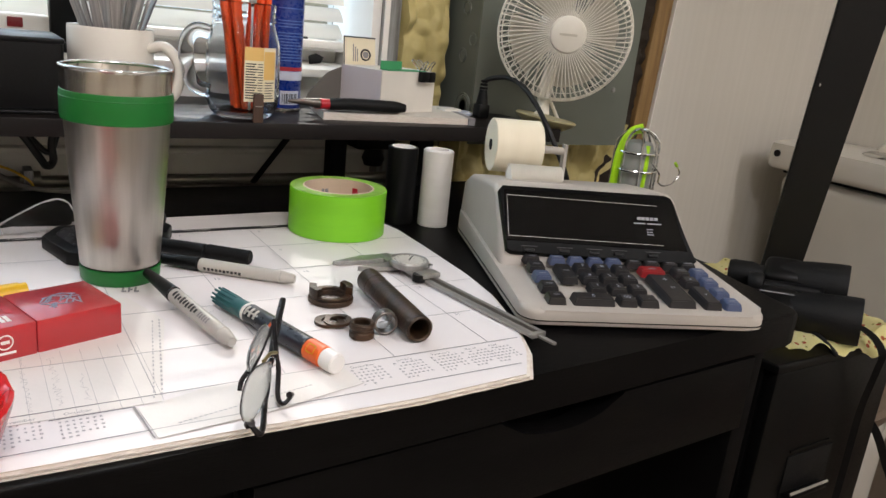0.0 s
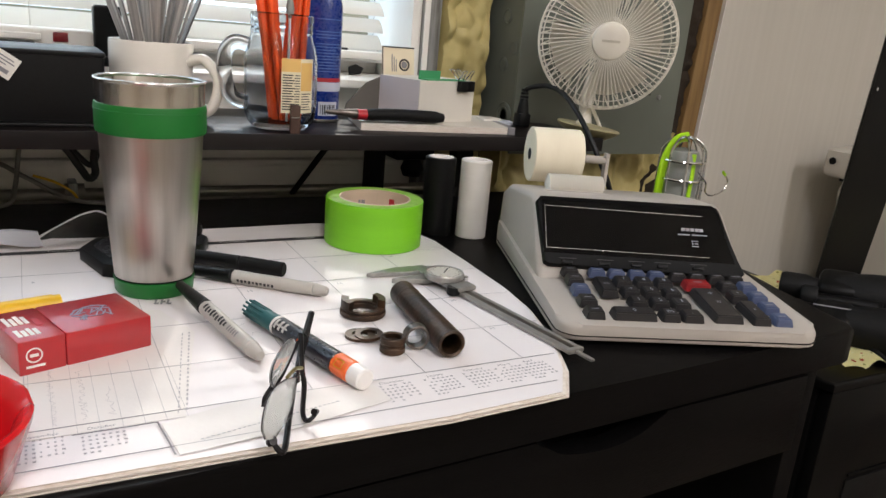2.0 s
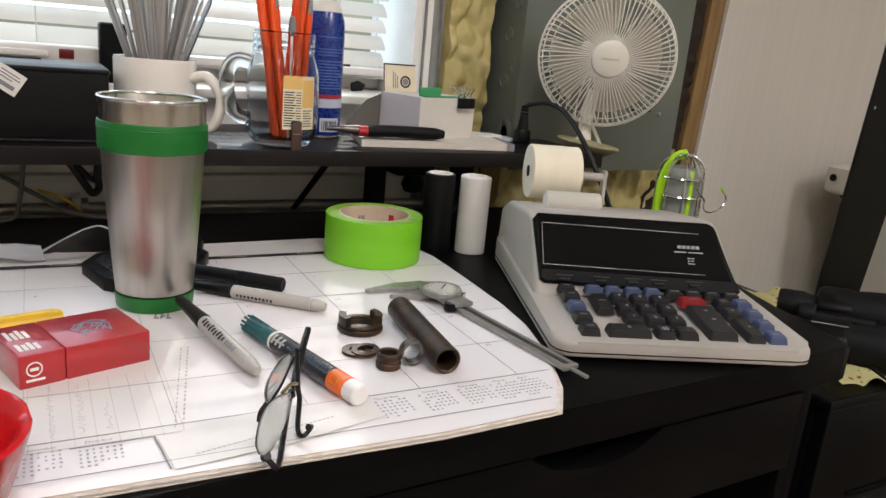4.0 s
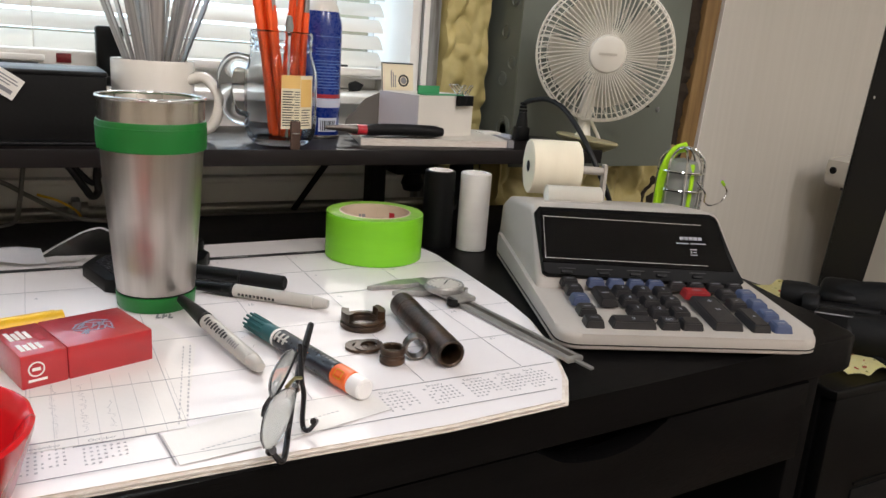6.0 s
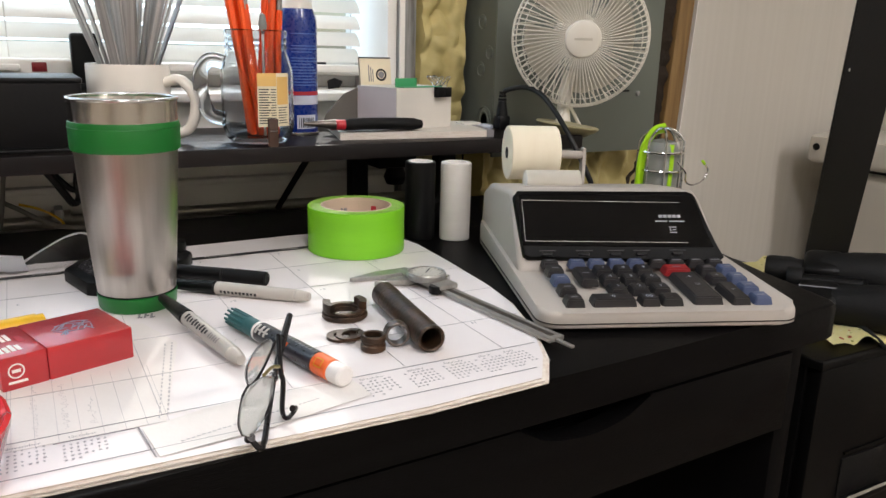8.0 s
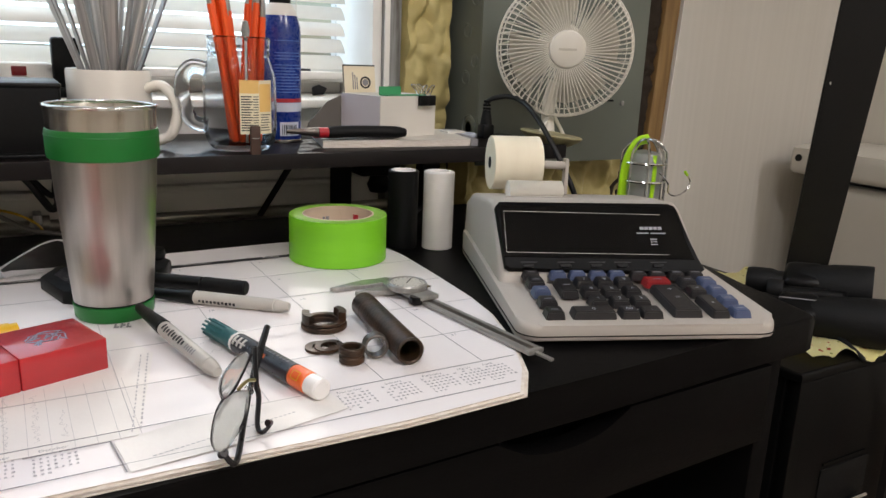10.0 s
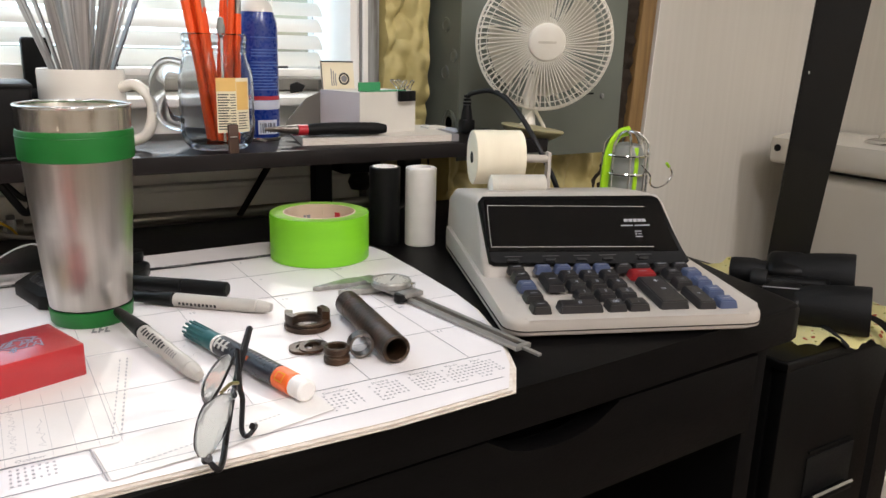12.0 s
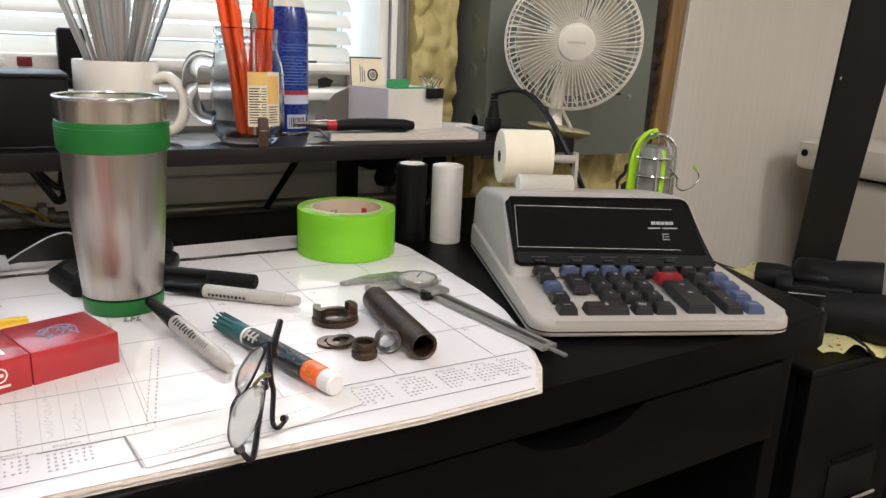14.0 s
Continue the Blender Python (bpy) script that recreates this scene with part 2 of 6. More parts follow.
def solid(name, bm, material, label, category, kind="", m=None, smooth=True):
    """A thing or a piece of the setting that is one mesh."""
    ob = part(name, bm, material, None, label, smooth, m)
    return tagged(ob, label, category, "", kind)


def box(x0, x1, y0, y1, z0, z1, bevel=0.0, seg=2, bm=None):
    bm = bm or bmesh.new()
    vs = bmesh.ops.create_cube(bm, size=1)["verts"]
    for v in vs:
        v.co = Vector(((x0 + x1) / 2 + v.co.x * (x1 - x0), (y0 + y1) / 2 + v.co.y * (y1 - y0), (z0 + z1) / 2 + v.co.z * (z1 - z0)))
    if bevel:
        es = list({e for v in vs for e in v.link_edges})
        bmesh.ops.bevel(bm, geom=es, offset=bevel, segments=seg, affect="EDGES", profile=0.5)
    return bm


def prism(points, z0, z1, bevel=0.0, bm=None, seg=2):
    """A flat outline given a thickness."""
    bm = bm or bmesh.new()
    lo = [bm.verts.new((x, y, z0)) for x, y in points]
    hi = [bm.verts.new((x, y, z1)) for x, y in points]
    n = len(points)
    bm.faces.new(lo[::-1])
    top = bm.faces.new(hi)
    for i in range(n):
        bm.faces.new((lo[i], lo[(i + 1) % n], hi[(i + 1) % n], hi[i]))
    if bevel:
        bmesh.ops.bevel(bm, geom=list(top.edges), offset=bevel, segments=seg, affect="EDGES", profile=0.5)
    return bm


def lathe(profile, n=40, bm=None, caps=True, m=None):
    """A profile of (radius, height) turned about z."""
    bm = bm or bmesh.new()
    rings = []
    for r, z in profile:
        if r < 1e-6:
            rings.append([bm.verts.new((0, 0, z))])
        else:
            rings.append([bm.verts.new((r * math.cos(2 * math.pi * i / n), r * math.sin(2 * math.pi * i / n), z)) for i in range(n)])
    for a, b in zip(rings, rings[1:]):
        for i in range(n):
            j = (i + 1) % n
            if len(a) == 1 and len(b) > 1:
                bm.faces.new((a[0], b[j], b[i]))
            elif len(b) == 1 and len(a) > 1:
                bm.faces.new((a[i], a[j], b[0]))
            elif len(a) > 1:
                bm.faces.new((a[i], a[j], b[j], b[i]))
    if caps:
        for ring, flip in ((rings[0], True), (rings[-1], False)):
            if len(ring) > 1:
                bm.faces.new(ring[::-1] if flip else ring)
    if m is not None:
        bmesh.ops.transform(bm, matrix=m, verts=[v for r in rings for v in r])
    return bm


def smooth_path(points, steps=8):
    ps = [Vector(p) for p in points]
    ps = [2 * ps[0] - ps[1]] + ps + [2 * ps[-1] - ps[-2]]
    out = []
    for i in range(1, len(ps) - 2):
        a, b, c, d = ps[i - 1:i + 3]
        for k in range(steps):
            t = k / steps
            out.append(0.5 * (2 * b + (c - a) * t + (2 * a - 5 * b + 4 * c - d) * t * t + (3 * b - a - 3 * c + d) * t ** 3))
    return out + [ps[-2]]


def tube(points, r, n=8, bm=None, smooth=True, closed=False, flat=1.0, radii=None, steps=8):
    """A round or flattened bar along a path."""
    bm = bm or bmesh.new()
    ps = smooth_path(points, steps) if smooth else [Vector(p) for p in points]
    rings, up = [], Vector((0, 0, 1))
    for i, p in enumerate(ps):
        t = (ps[min(i + 1, len(ps) - 1)] - ps[max(i - 1, 0)]).normalized()
        if abs(t.dot(up)) > 0.95:
            up = Vector((0, 1, 0)) if abs(t.y) < 0.9 else Vector((1, 0, 0))
        s = t.cross(up).normalized()
        u = s.cross(t).normalized()
        up = u
        f = i / (len(ps) - 1)
        rr = r if radii is None else r * float(np.interp(f, *radii))
        rings.append([bm.verts.new(p + s * rr * math.cos(2 * math.pi * k / n) + u * rr * flat * math.sin(2 * math.pi * k / n)) for k in range(n)])
    for a, b in zip(rings, rings[1:]):
        for k in range(n):
            bm.faces.new((a[k], a[(k + 1) % n], b[(k + 1) % n], b[k]))
    bm.faces.new(rings[0][::-1]), bm.faces.new(rings[-1])
    return bm


def loop(center, r, normal, bar, n=48, k=8, bm=None):
    """A closed round ring of round bar."""
    bm = bm or bmesh.new()
    q = Vector((0, 0, 1)).rotation_difference(Vector(normal)).to_matrix()
    rings = []
    for i in range(n):
        a = 2 * math.pi * i / n
        d = Vector((math.cos(a), math.sin(a), 0))
        rings.append([bm.verts.new(Vector(center) + q @ (d * (r + bar * math.cos(2 * math.pi * j / k)) + Vector((0, 0, bar * math.sin(2 * math.pi * j / k))))) for j in range(k)])
    for i in range(n):
        a, b = rings[i], rings[(i + 1) % n]
        for j in range(k):
            bm.faces.new((a[j], a[(j + 1) % k], b[(j + 1) % k], b[j]))
    return bm


def along(a, b):
    """A pose at a whose z axis runs to b."""
    d = Vector(b) - Vector(a)
    return Matrix.Translation(a) @ d.to_track_quat("Z", "Y").to_matrix().to_4x4()


def text_bm(s, size, depth=0.0):
    c = bpy.data.curves.new("text", "FONT")
    c.body, c.size, c.extrude, c.align_x, c.align_y, c.resolution_u = s, size, depth, "CENTER", "CENTER", 2
    ob = new("text", c)
    bpy.context.view_layer.update()
    me = bpy.data.meshes.new_from_object(ob.evaluated_get(bpy.context.evaluated_depsgraph_get()))
    bpy.data.objects.remove(ob)
    bpy.data.curves.remove(c)
    bm = bmesh.new()
    bm.from_mesh(me)
    bpy.data.meshes.remove(me)
    return bm


def bars(rows, bm=None, z=0.0, t=0.0002):
    """Plain bars (x0, x1, y0, y1) as thin raised print."""
    bm = bm or bmesh.new()
    for x0, x1, y0, y1 in rows:
        box(x0, x1, y0, y1, z, z + t, bm=bm)
    return bm


def merge(bm, other, m=None):
    me = bpy.data.meshes.new("tmp")
    other.to_mesh(me)
    other.free()
    if m is not None:
        me.transform(m)
    bm.from_mesh(me)
    bpy.data.meshes.remove(me)
    return bm

# ---------- the room ----------
WY, EX, TOP = 1.05, 1.66, 2.40      # face of the back wall, face of the right wall, ceiling
DESK = 0.74
solid("floor", box(-2.2, 2.4, -2.6, 1.4, -0.1, 0.0), FLOOR, "worn beige vinyl floor", "floor", "structure", smooth=False)
solid("ceiling", box(-2.2, 2.4, -2.6, 1.4, TOP, TOP + 0.1), CEIL, "pale textured ceiling", "ceiling", "structure", smooth=False)
solid("wall_south", box(-2.2, 2.4, -2.6, -2.5, 0, TOP), BACK_WALL, "plain pale grey panelled wall", "wall", "structure", smooth=False)
solid("wall_west", box(-2.2, -2.1, -2.5, 1.4, 0, TOP), BACK_WALL, "plain pale grey panelled wall", "wall", "structure", smooth=False)
solid("wall_east", box(EX, EX + 0.1, -2.5, 1.4, 0, TOP), WALL, "cream panelled wall beside a toilet", "wall", "structure", smooth=False)


def leaning(bm):
    """Edges beside the open wall bay stand a little out of plumb."""
    for v in bm.verts:
        if v.co.x < EX - 0.1:
            v.co.x += 0.055 * (v.co.z - 0.93)
    return bm


# back wall: below the window, above it, left of it, and the white panel right of the stud
WX0, WX1, WZ0, WZ1 = -0.85, 0.544, 0.893, 1.95
solid("wall_north", box(-2.1, 0.59, WY, WY + 0.12, 0, WZ0 - 0.012), LOWER_WALL, "grey painted wall under a window", "wall", "structure", smooth=False)
solid("wall_north_upper", box(-2.1, 0.59, WY, WY + 0.16, WZ1, TOP), WALL, "cream wall over a window", "wall", "structure", smooth=False)
solid("wall_north_left", box(-2.1, WX0, WY, WY + 0.16, WZ0 - 0.012, WZ1), WALL, "cream wall beside a window", "wall", "structure", smooth=False)
solid("wall_north_panel", leaning(box(1.151, EX, WY - 0.008, WY + 0.16, 0, TOP)), WALL, "cream wall panel with faint vertical ribs", "wall", "structure", smooth=False)
solid("wall_bay_back", box(0.59, 1.30, WY + 0.10, WY + 0.16, 0, TOP), FIBRE, "dark back of an open wall bay", "wall", "structure", smooth=False)
solid("wall_panel_edge", leaning(box(1.1450, 1.1468, WY - 0.012, WY + 0.02, 0.3, TOP)), WHITE_PAINT, "white raw edge of a wall panel", "trim", "structure", smooth=False)

# window: sill, jamb, sash, panes, blind
win = thing("window_1", pose(0, WY, WZ0), "white framed window behind a lowered slatted blind", "window", kind="structure")
part("window_sill", box(WX0, WX1, -0.03, 0.16, -0.012, 0.0, 0.003), WHITE_PAINT, win, "white painted sill")
part("jamb", box(WX1, WX1 + 0.014, -0.004, 0.16, -0.012, WZ1 - WZ0), WHITE_PAINT, win, "white window reveal with peeling edge")
part("jamb", box(WX0 - 0.014, WX0, -0.004, 0.16, -0.012, WZ1 - WZ0), WHITE_PAINT, win)
part("bottom_rail", box(WX0, WX1, 0.115, 0.16, 0.0, 0.045, 0.004), WHITE_PAINT, win)
part("lock_rail", box(WX0, WX1, 0.085, 0.115, 0.018, 0.034, 0.003), WHITE_PLASTIC, win)
part("top_rail", box(WX0, WX1, 0.115, 0.16, WZ1 - WZ0 - 0.05, WZ1 - WZ0), WHITE_PAINT, win)
pane = part("pane", box(WX0, WX1, 0.136, 0.140, 0.045, WZ1 - WZ0 - 0.05), GLASS, win)
pane.visible_shadow = False
blind = thing("window_blind", pose(0, WY + 0.07, 0), "off-white slatted window blind, lowered and nearly shut", "blind")
slat = None
for i in range(41):
    z = 0.942 + i * 0.0237
    if slat is None:
        bm = bmesh.new()
        rows = []
        for k in range(6):
            u = k / 5
            yy, zz = -0.010 + 0.020 * u, -0.0100 + 0.0198 * u
            bow = 0.003 * math.sin(math.pi * u)
            rows.append([bm.verts.new((x, yy - bow, zz)) for x in (WX0 + 0.02, 0.528)])
        for a, b in zip(rows, rows[1:]):
            bm.faces.new((a[0], a[1], b[1], b[0]))
        bmesh.ops.solidify(bm, geom=bm.faces[:], thickness=0.0016)
        slat = part("slat", bm, BLIND, blind, m=pose(0, 0, z))
    else:
        o = new("slat", slat.data)
        o.parent, o.matrix_basis = blind, pose(0, 0, z, 0.6 * math.sin(i * 2.1), 0.05 * math.cos(i * 1.7), 0)
part("bottom_bar", box(WX0 + 0.02, 0.531, -0.012, 0.010, 0.916, 0.928, 0.004), WHITE_PLASTIC, blind)
for x in (-0.35, 0.06, 0.45):
    part("ladder_cord", tube([(x, -0.014, 0.92), (x, -0.014, 1.9)], 0.0008, 5, smooth=False), WHITE_PLASTIC, blind)

solid("trim_metal", box(0.559, 0.587, WY - 0.012, WY + 0.10, 0.30, TOP, 0.003), GALV, "weathered grey aluminium trim strip", "trim", "structure")
solid("trim_white", box(0.5585, 0.566, WY - 0.016, WY - 0.012, 0.80, TOP), WHITE_PAINT, "thin white painted trim", "trim", "structure", smooth=False)


def foam_sheet(name, x0, x1, z0, z1, y, seed, label):
    bm = bmesh.new()
    nx, nz = int((x1 - x0) / 0.0035), int((z1 - z0) / 0.0035)
    g = []
    for i in range(nx + 1):
        col = []
        for j in range(nz + 1):
            x, z = x0 + (x1 - x0) * i / nx, z0 + (z1 - z0) * j / nz
            p = Vector((x * 40 + seed, z * 26, seed))
            w = noise.noise_vector(p * 0.6) * 0.5
            d = noise.voronoi(p + w)[0]
            h = 0.021 + 0.012 * noise.noise(p * 0.5 + w) + 0.019 * (1 - min(1, d[0]) ** 1.6) + 0.006 * noise.noise(p * 1.6 + w * 3)
            edge = min(1, min(i, nx - i) / 4)
            col.append(bm.verts.new((x, y + 0.036 - h * edge, z)))
        g.append(col)
    for i in range(nx):
        for j in range(nz):
            bm.faces.new((g[i][j], g[i + 1][j], g[i + 1][j + 1], g[i][j + 1]))
    return solid(name, bm, FOAM, label, "insulation", "structure")


foam_sheet("foam_insulation", 0.587, 0.690, 0.62, 1.36, WY - 0.004, 3.1, "lumpy yellow spray foam between studs")
foam_sheet("foam_insulation", 0.700, 1.10, 0.60, 0.825, WY - 0.004, 8.7, "lumpy yellow spray foam under a metal box")


def fibre_strip():
    bm = bmesh.new()
    nx, nz = 12, 160
    g = [[bm.verts.new((1.02 + 0.112 * i / nx, WY + 0.004 - 0.010 * noise.noise(Vector((i * 0.5, j * 0.35, 2))), 0.62 + 0.9 * j / nz)) for j in range(nz + 1)] for i in range(nx + 1)]
    for i in range(nx):
        for j in range(nz):
            bm.faces.new((g[i][j], g[i + 1][j], g[i + 1][j + 1], g[i][j + 1]))
    return solid("fibre_insulation", bm, FIBRE, "brown fibre insulation beside a stud", "insulation", "structure")


fibre_strip()
solid("wall_stud", leaning(box(1.109, 1.1445, WY - 0.006, WY + 0.10, 0.0, TOP, 0.003)), PINE, "bare pine wall stud", "stud", "structure")


def electrical_box():
    t = thing("electrical_panel", pose(0.691, 0, 0.797), "grey-green enamelled metal electrical panel set into the wall", "electrical panel")
    y0, y1 = 0.985, WY + 0.09
    part("side_panel", box(0.004, 0.008, y0 + 0.004, y1, 0.006, 0.70), PANEL_SIDE, t, "punched metal side")
    part("side_panel", box(0.316, 0.320, y0 + 0.004, y1, 0.006, 0.70), PANEL_SIDE, t)
    part("bottom_panel", box(0.004, 0.320, y0 + 0.004, y1, 0.004, 0.008), PANEL_SIDE, t)
    part("cover", box(0, 0.328, y0 - 0.002, y0 + 0.002, 0, 0.71, 0.001), PANEL_GREY, t, "flat grey-green cover plate")
    for zz, yy, r in ((0.055, 0.030, 0.019), (0.055, 0.030, 0.012), (0.13, 0.045, 0.010), (0.155, 0.022, 0.009), (0.20, 0.045, 0.010), (0.245, 0.025, 0.009), (0.30, 0.045, 0.010)):
        part("knockout", loop((0.0035, y0 + yy, zz), r, (1, 0, 0), 0.0012, 28, 6), PANEL_SIDE, t)
        part("knockout_disc", lathe([(r - 0.002, -0.0012), (r - 0.003, 0.0)], 24, m=pose(0.003, y0 + yy, zz, 0, -90, 0)), PANEL_SIDE, t)
    for x, z in ((0.285, 0.095), (0.03, 0.45), (0.285, 0.50)):
        part("screw", lathe([(0.0, 0.003), (0.003, 0.0026), (0.0045, 0.001), (0.0045, -0.001)], 16, m=pose(x, y0 - 0.002, z, 90, 0, 0)), GALV, t)
    part("latch_slot", box(0.225, 0.265, y0 - 0.0035, y0 - 0.001, 0.098, 0.101), BLACK_MATTE, t)


electrical_box()
# pipe run on the wall under the shelf
pipe_run = thing("wall_conduit", pose(0, 1.028, 0.742), "dull metal conduit clipped along the wall under a shelf", "conduit")
part("pipe", tube([(-1.4, 0, 0), (0.62, 0, -0.004)], 0.0075, 12, smooth=False), CONDUIT, pipe_run)
part("lower_pipe", tube([(-1.4, 0.004, -0.020), (0.62, 0.004, -0.022)], 0.006, 10, smooth=False), WIRE_GREY, pipe_run)
for x in (0.20, 0.085):
    part("coupling", tube([(x, 0, 0), (x + 0.022, 0, 0)], 0.0105, 12, smooth=False), CONDUIT, pipe_run)
    part("clip", box(x + 0.004, x + 0.014, -0.012, 0.02, -0.013, 0.013, 0.002), GALV, pipe_run)
solid("wall_ledge", box(-2.0, 0.55, 1.030, WY, 0.772, 0.780, 0.002), LOWER_WALL, "narrow painted ledge on the wall", "trim", "structure")

# housings and glowing tubes of the added ceiling fixtures, all out of view
for fx, fy, power in ADDED_TUBES:
    t = thing("added_ceiling_light", pose(fx, fy, TOP), "added white fluorescent ceiling fixture, out of view", "ceiling light", "ceiling lights")
    part("housing", box(-0.15, 0.15, -0.62, 0.62, -0.045, 0, 0.006), WHITE_PAINT, t)
    for s in (-0.07, 0.07):
        part("tube", tube([(s, -0.58, -0.056), (s, 0.58, -0.056)], 0.012, 10, smooth=False), glow("lit_tube", (1, 0.96, 0.9), 6), t)

# ---------- desk ----------
def desk():
    t = thing("desk", pose(0, 0, 0), "black-brown laminate desk with a wide drawer", "desk")
    out = [(-1.2, 0.372), (0.10, 0.376), (0.43, 0.389), (0.60, 0.399), (0.692, 0.403), (0.706, 0.407), (0.714, 0.418), (0.730, 0.512), (0.756, 0.607), (0.80, 0.72), (0.85, 0.84), (0.90, 0.982), (-1.2, 0.982)]
    part("desktop", prism(out, DESK - 0.032, DESK, 0.004), BLACK_WOOD, t, "black-brown desktop with a worn front edge")
    # drawer front with a scooped pull
    top, bot, x0, x1 = DESK - 0.037, DESK - 0.112, 0.16, 0.648
    pts = [(x0, bot), (x1, bot), (x1, top)]
    for k in range(13):
        u = k / 12
        pts.append((0.470 - 0.125 * u, top - 0.020 * math.sin(math.pi * u) ** 0.6))
    pts.append((x0, top))
    bm = prism(pts, 0, 0.018, 0.0015)
    bmesh.ops.transform(bm, matrix=pose(0, 0.3945, 0, 0, 0, 2.35) @ pose(0, 0, 0, 90, 0, 0), verts=bm.verts)
    part("drawer_front", bm, BLACK_WOOD, t, "drawer front with a scooped finger pull")
    part("drawer_box", box(x0 + 0.02, x1 - 0.02, 0.428, 0.90, bot + 0.01, top - 0.030), BLACK_MATTE, t)
    part("side_panel", box(0.651, 0.674, 0.412, 0.94, 0.0, DESK - 0.032, 0.002), BLACK_WOOD, t)
    part("side_panel", box(-1.19, -1.15, 0.392, 0.94, 0.0, DESK - 0.032, 0.002), BLACK_WOOD, t)
    part("divider", box(0.13, 0.155, 0.40, 0.94, 0.0, DESK - 0.032, 0.002), BLACK_WOOD, t)
    part("back_panel", box(-1.15, 0.645, 0.93, 0.945, 0.25, DESK - 0.032), BLACK_WOOD, t)


desk()

# ---------- calendar pad ----------
PADZ = DESK + 0.0042
PAD = [(-0.20, 0.392), (0.065, 0.384), (0.167, 0.382), (0.266, 0.379), (0.354, 0.383), (0.378, 0.415), (0.402, 0.462), (0.424, 0.530), (0.432, 0.580), (0.437, 0.66),
       (0.440, 0.735), (0.434, 0.775), (0.41, 0.818), (0.33, 0.829), (0.226, 0.826), (0.02, 0.822), (-0.20, 0.816)]


def calendar_pad():
    t = thing("desk_calendar", pose(0, 0, DESK), "white month calendar desk pad with worn page edges", "calendar")
    for k in range(4):
        grow = 0.0012 * math.sin(k * 2.3)
        pts = [(x + (0.0015 * (3 - k) if x > 0.3 else 0) * math.cos(k * 3.1), y + grow - (0.0007 * (3 - k) if y < 0.45 else 0)) for x, y in PAD]
        part("page", prism(pts, 0.0010 * k + 0.0002, 0.0010 * k + 0.0011), PAGE_EDGE, t, smooth=False)
    # top sheet, slightly waved
    bm = bmesh.new()
    f = bm.faces.new([bm.verts.new((x, y, 0)) for x, y in PAD])
    bmesh.ops.triangulate(bm, faces=[f])
    bmesh.ops.subdivide_edges(bm, edges=bm.edges[:], cuts=5, use_grid_fill=True)
    for v in bm.verts:
        v.co.z = 0.0043 + 0.0003 * noise.noise(v.co * 9)
    part("top_sheet", bm, VINYL_PAPER, t, "white month sheet under clear vinyl")
    z = 0.0050
    # header band and grid
    part("header_band", bars([(-0.20, 0.433, 0.7655, 0.7735)], z=z), INK, t)
    lines = []
    edge_y, edge_x = [0.383, 0.415, 0.462, 0.53, 0.58, 0.66, 0.735], [0.354, 0.378, 0.402, 0.424, 0.432, 0.437, 0.440]
    for c in range(-5, 2):
        xx = 0.278 + 0.080 * c
        lines.append((xx - 0.0002, xx + 0.0002, 0.438, 0.765))
    for r in range(6):
        yy = 0.7035 - 0.069 * r
        if yy > 0.44:
            lines.append((-0.20, float(np.interp(yy, edge_y, edge_x)) - 0.002, yy - 0.0002, yy + 0.0002))
    for row in lines:
        part("grid_line", bars([row], z=z), PENCIL, t, smooth=False)
    part("border_line", bars([(-0.2, 0.386, 0.4365, 0.4370), (-0.2, 0.360, 0.3975, 0.3980)], z=z), INK_GREY, t)
    for s, x in (("Friday", 0.303), ("Thursday", 0.226), ("Wednesday", 0.150), ("Tuesday", 0.07), ("Monday", -0.01)):
        part("weekday", text_bm(s, 0.0075), WHITE_PAINT, t, m=pose(x, 0.7695, z + 0.0004), smooth=False)
    days = {0: (2, 9, 16, 23, 30), -1: (1, 8, 15), 1: (3, 10, 17, 24, 31), -2: (7,), -3: (6,)}
    for c, nums in days.items():
        off = 0.0 if c >= -1 else 0.069
        for r, n in enumerate(nums):
            part("day_number", text_bm(str(n), 0.0060), LEGEND, t, m=pose(0.286 + 0.080 * c, 0.755 - off - 0.0655 * r + (-0.0005), z), smooth=False)
    # small month tables along the bottom
    months = [("December", 0.250), ("January", 0.282), ("February", 0.312), ("March", 0.338), ("April", 0.358), ("October", 0.075), ("November", 0.045), ("September", 0.01)]
    rnd = random.Random(5)
    for name, x in months:
        part("month_name", text_bm(name, 0.0042), INK_GREY, t, m=pose(x, 0.4310, z), smooth=False)
        b = bmesh.new()
        for row in range(6):
            for col in range(7):
                if (row, col) in ((0, 1), (5, 4), (5, 5), (5, 6), (5, 3)) or rnd.random() < 0.05:
                    continue
                xx, yy = x - 0.0105 + col * 0.0034, 0.4260 - row * 0.0042
                bars([(xx, xx + 0.0009 + 0.0008 * rnd.random(), yy, yy + 0.0012)], b, z)
        tagged(part("month_table", b, FAINT, t, smooth=False), kind="stuff")
    return t


calendar_pad()


def sheet(name, pts, z, material, label, category, marks=(), ink=PENCIL):
    cx, cy = sum(p[0] for p in pts) / len(pts), sum(p[1] for p in pts) / len(pts)
    t = thing(name, pose(cx, cy, z), label, category)
    part("sheet", prism([(x - cx, y - cy) for x, y in pts], 0, 0.0002), material, t, smooth=False)
    for nm, rows in marks:
        part(nm, bars([(a - cx, b - cx, c - cy, d - cy) for a, b, c, d in rows], z=0.00025, t=0.0001), ink, t, smooth=False)
    return t


# the two loose notes under the vinyl, and the folded one at the front
rules = [("ruled_line", [(0.040 + 0.0115 * k, 0.0402 + 0.0115 * k, 0.427, 0.515)]) for k in range(8)]
rnd = random.Random(11)


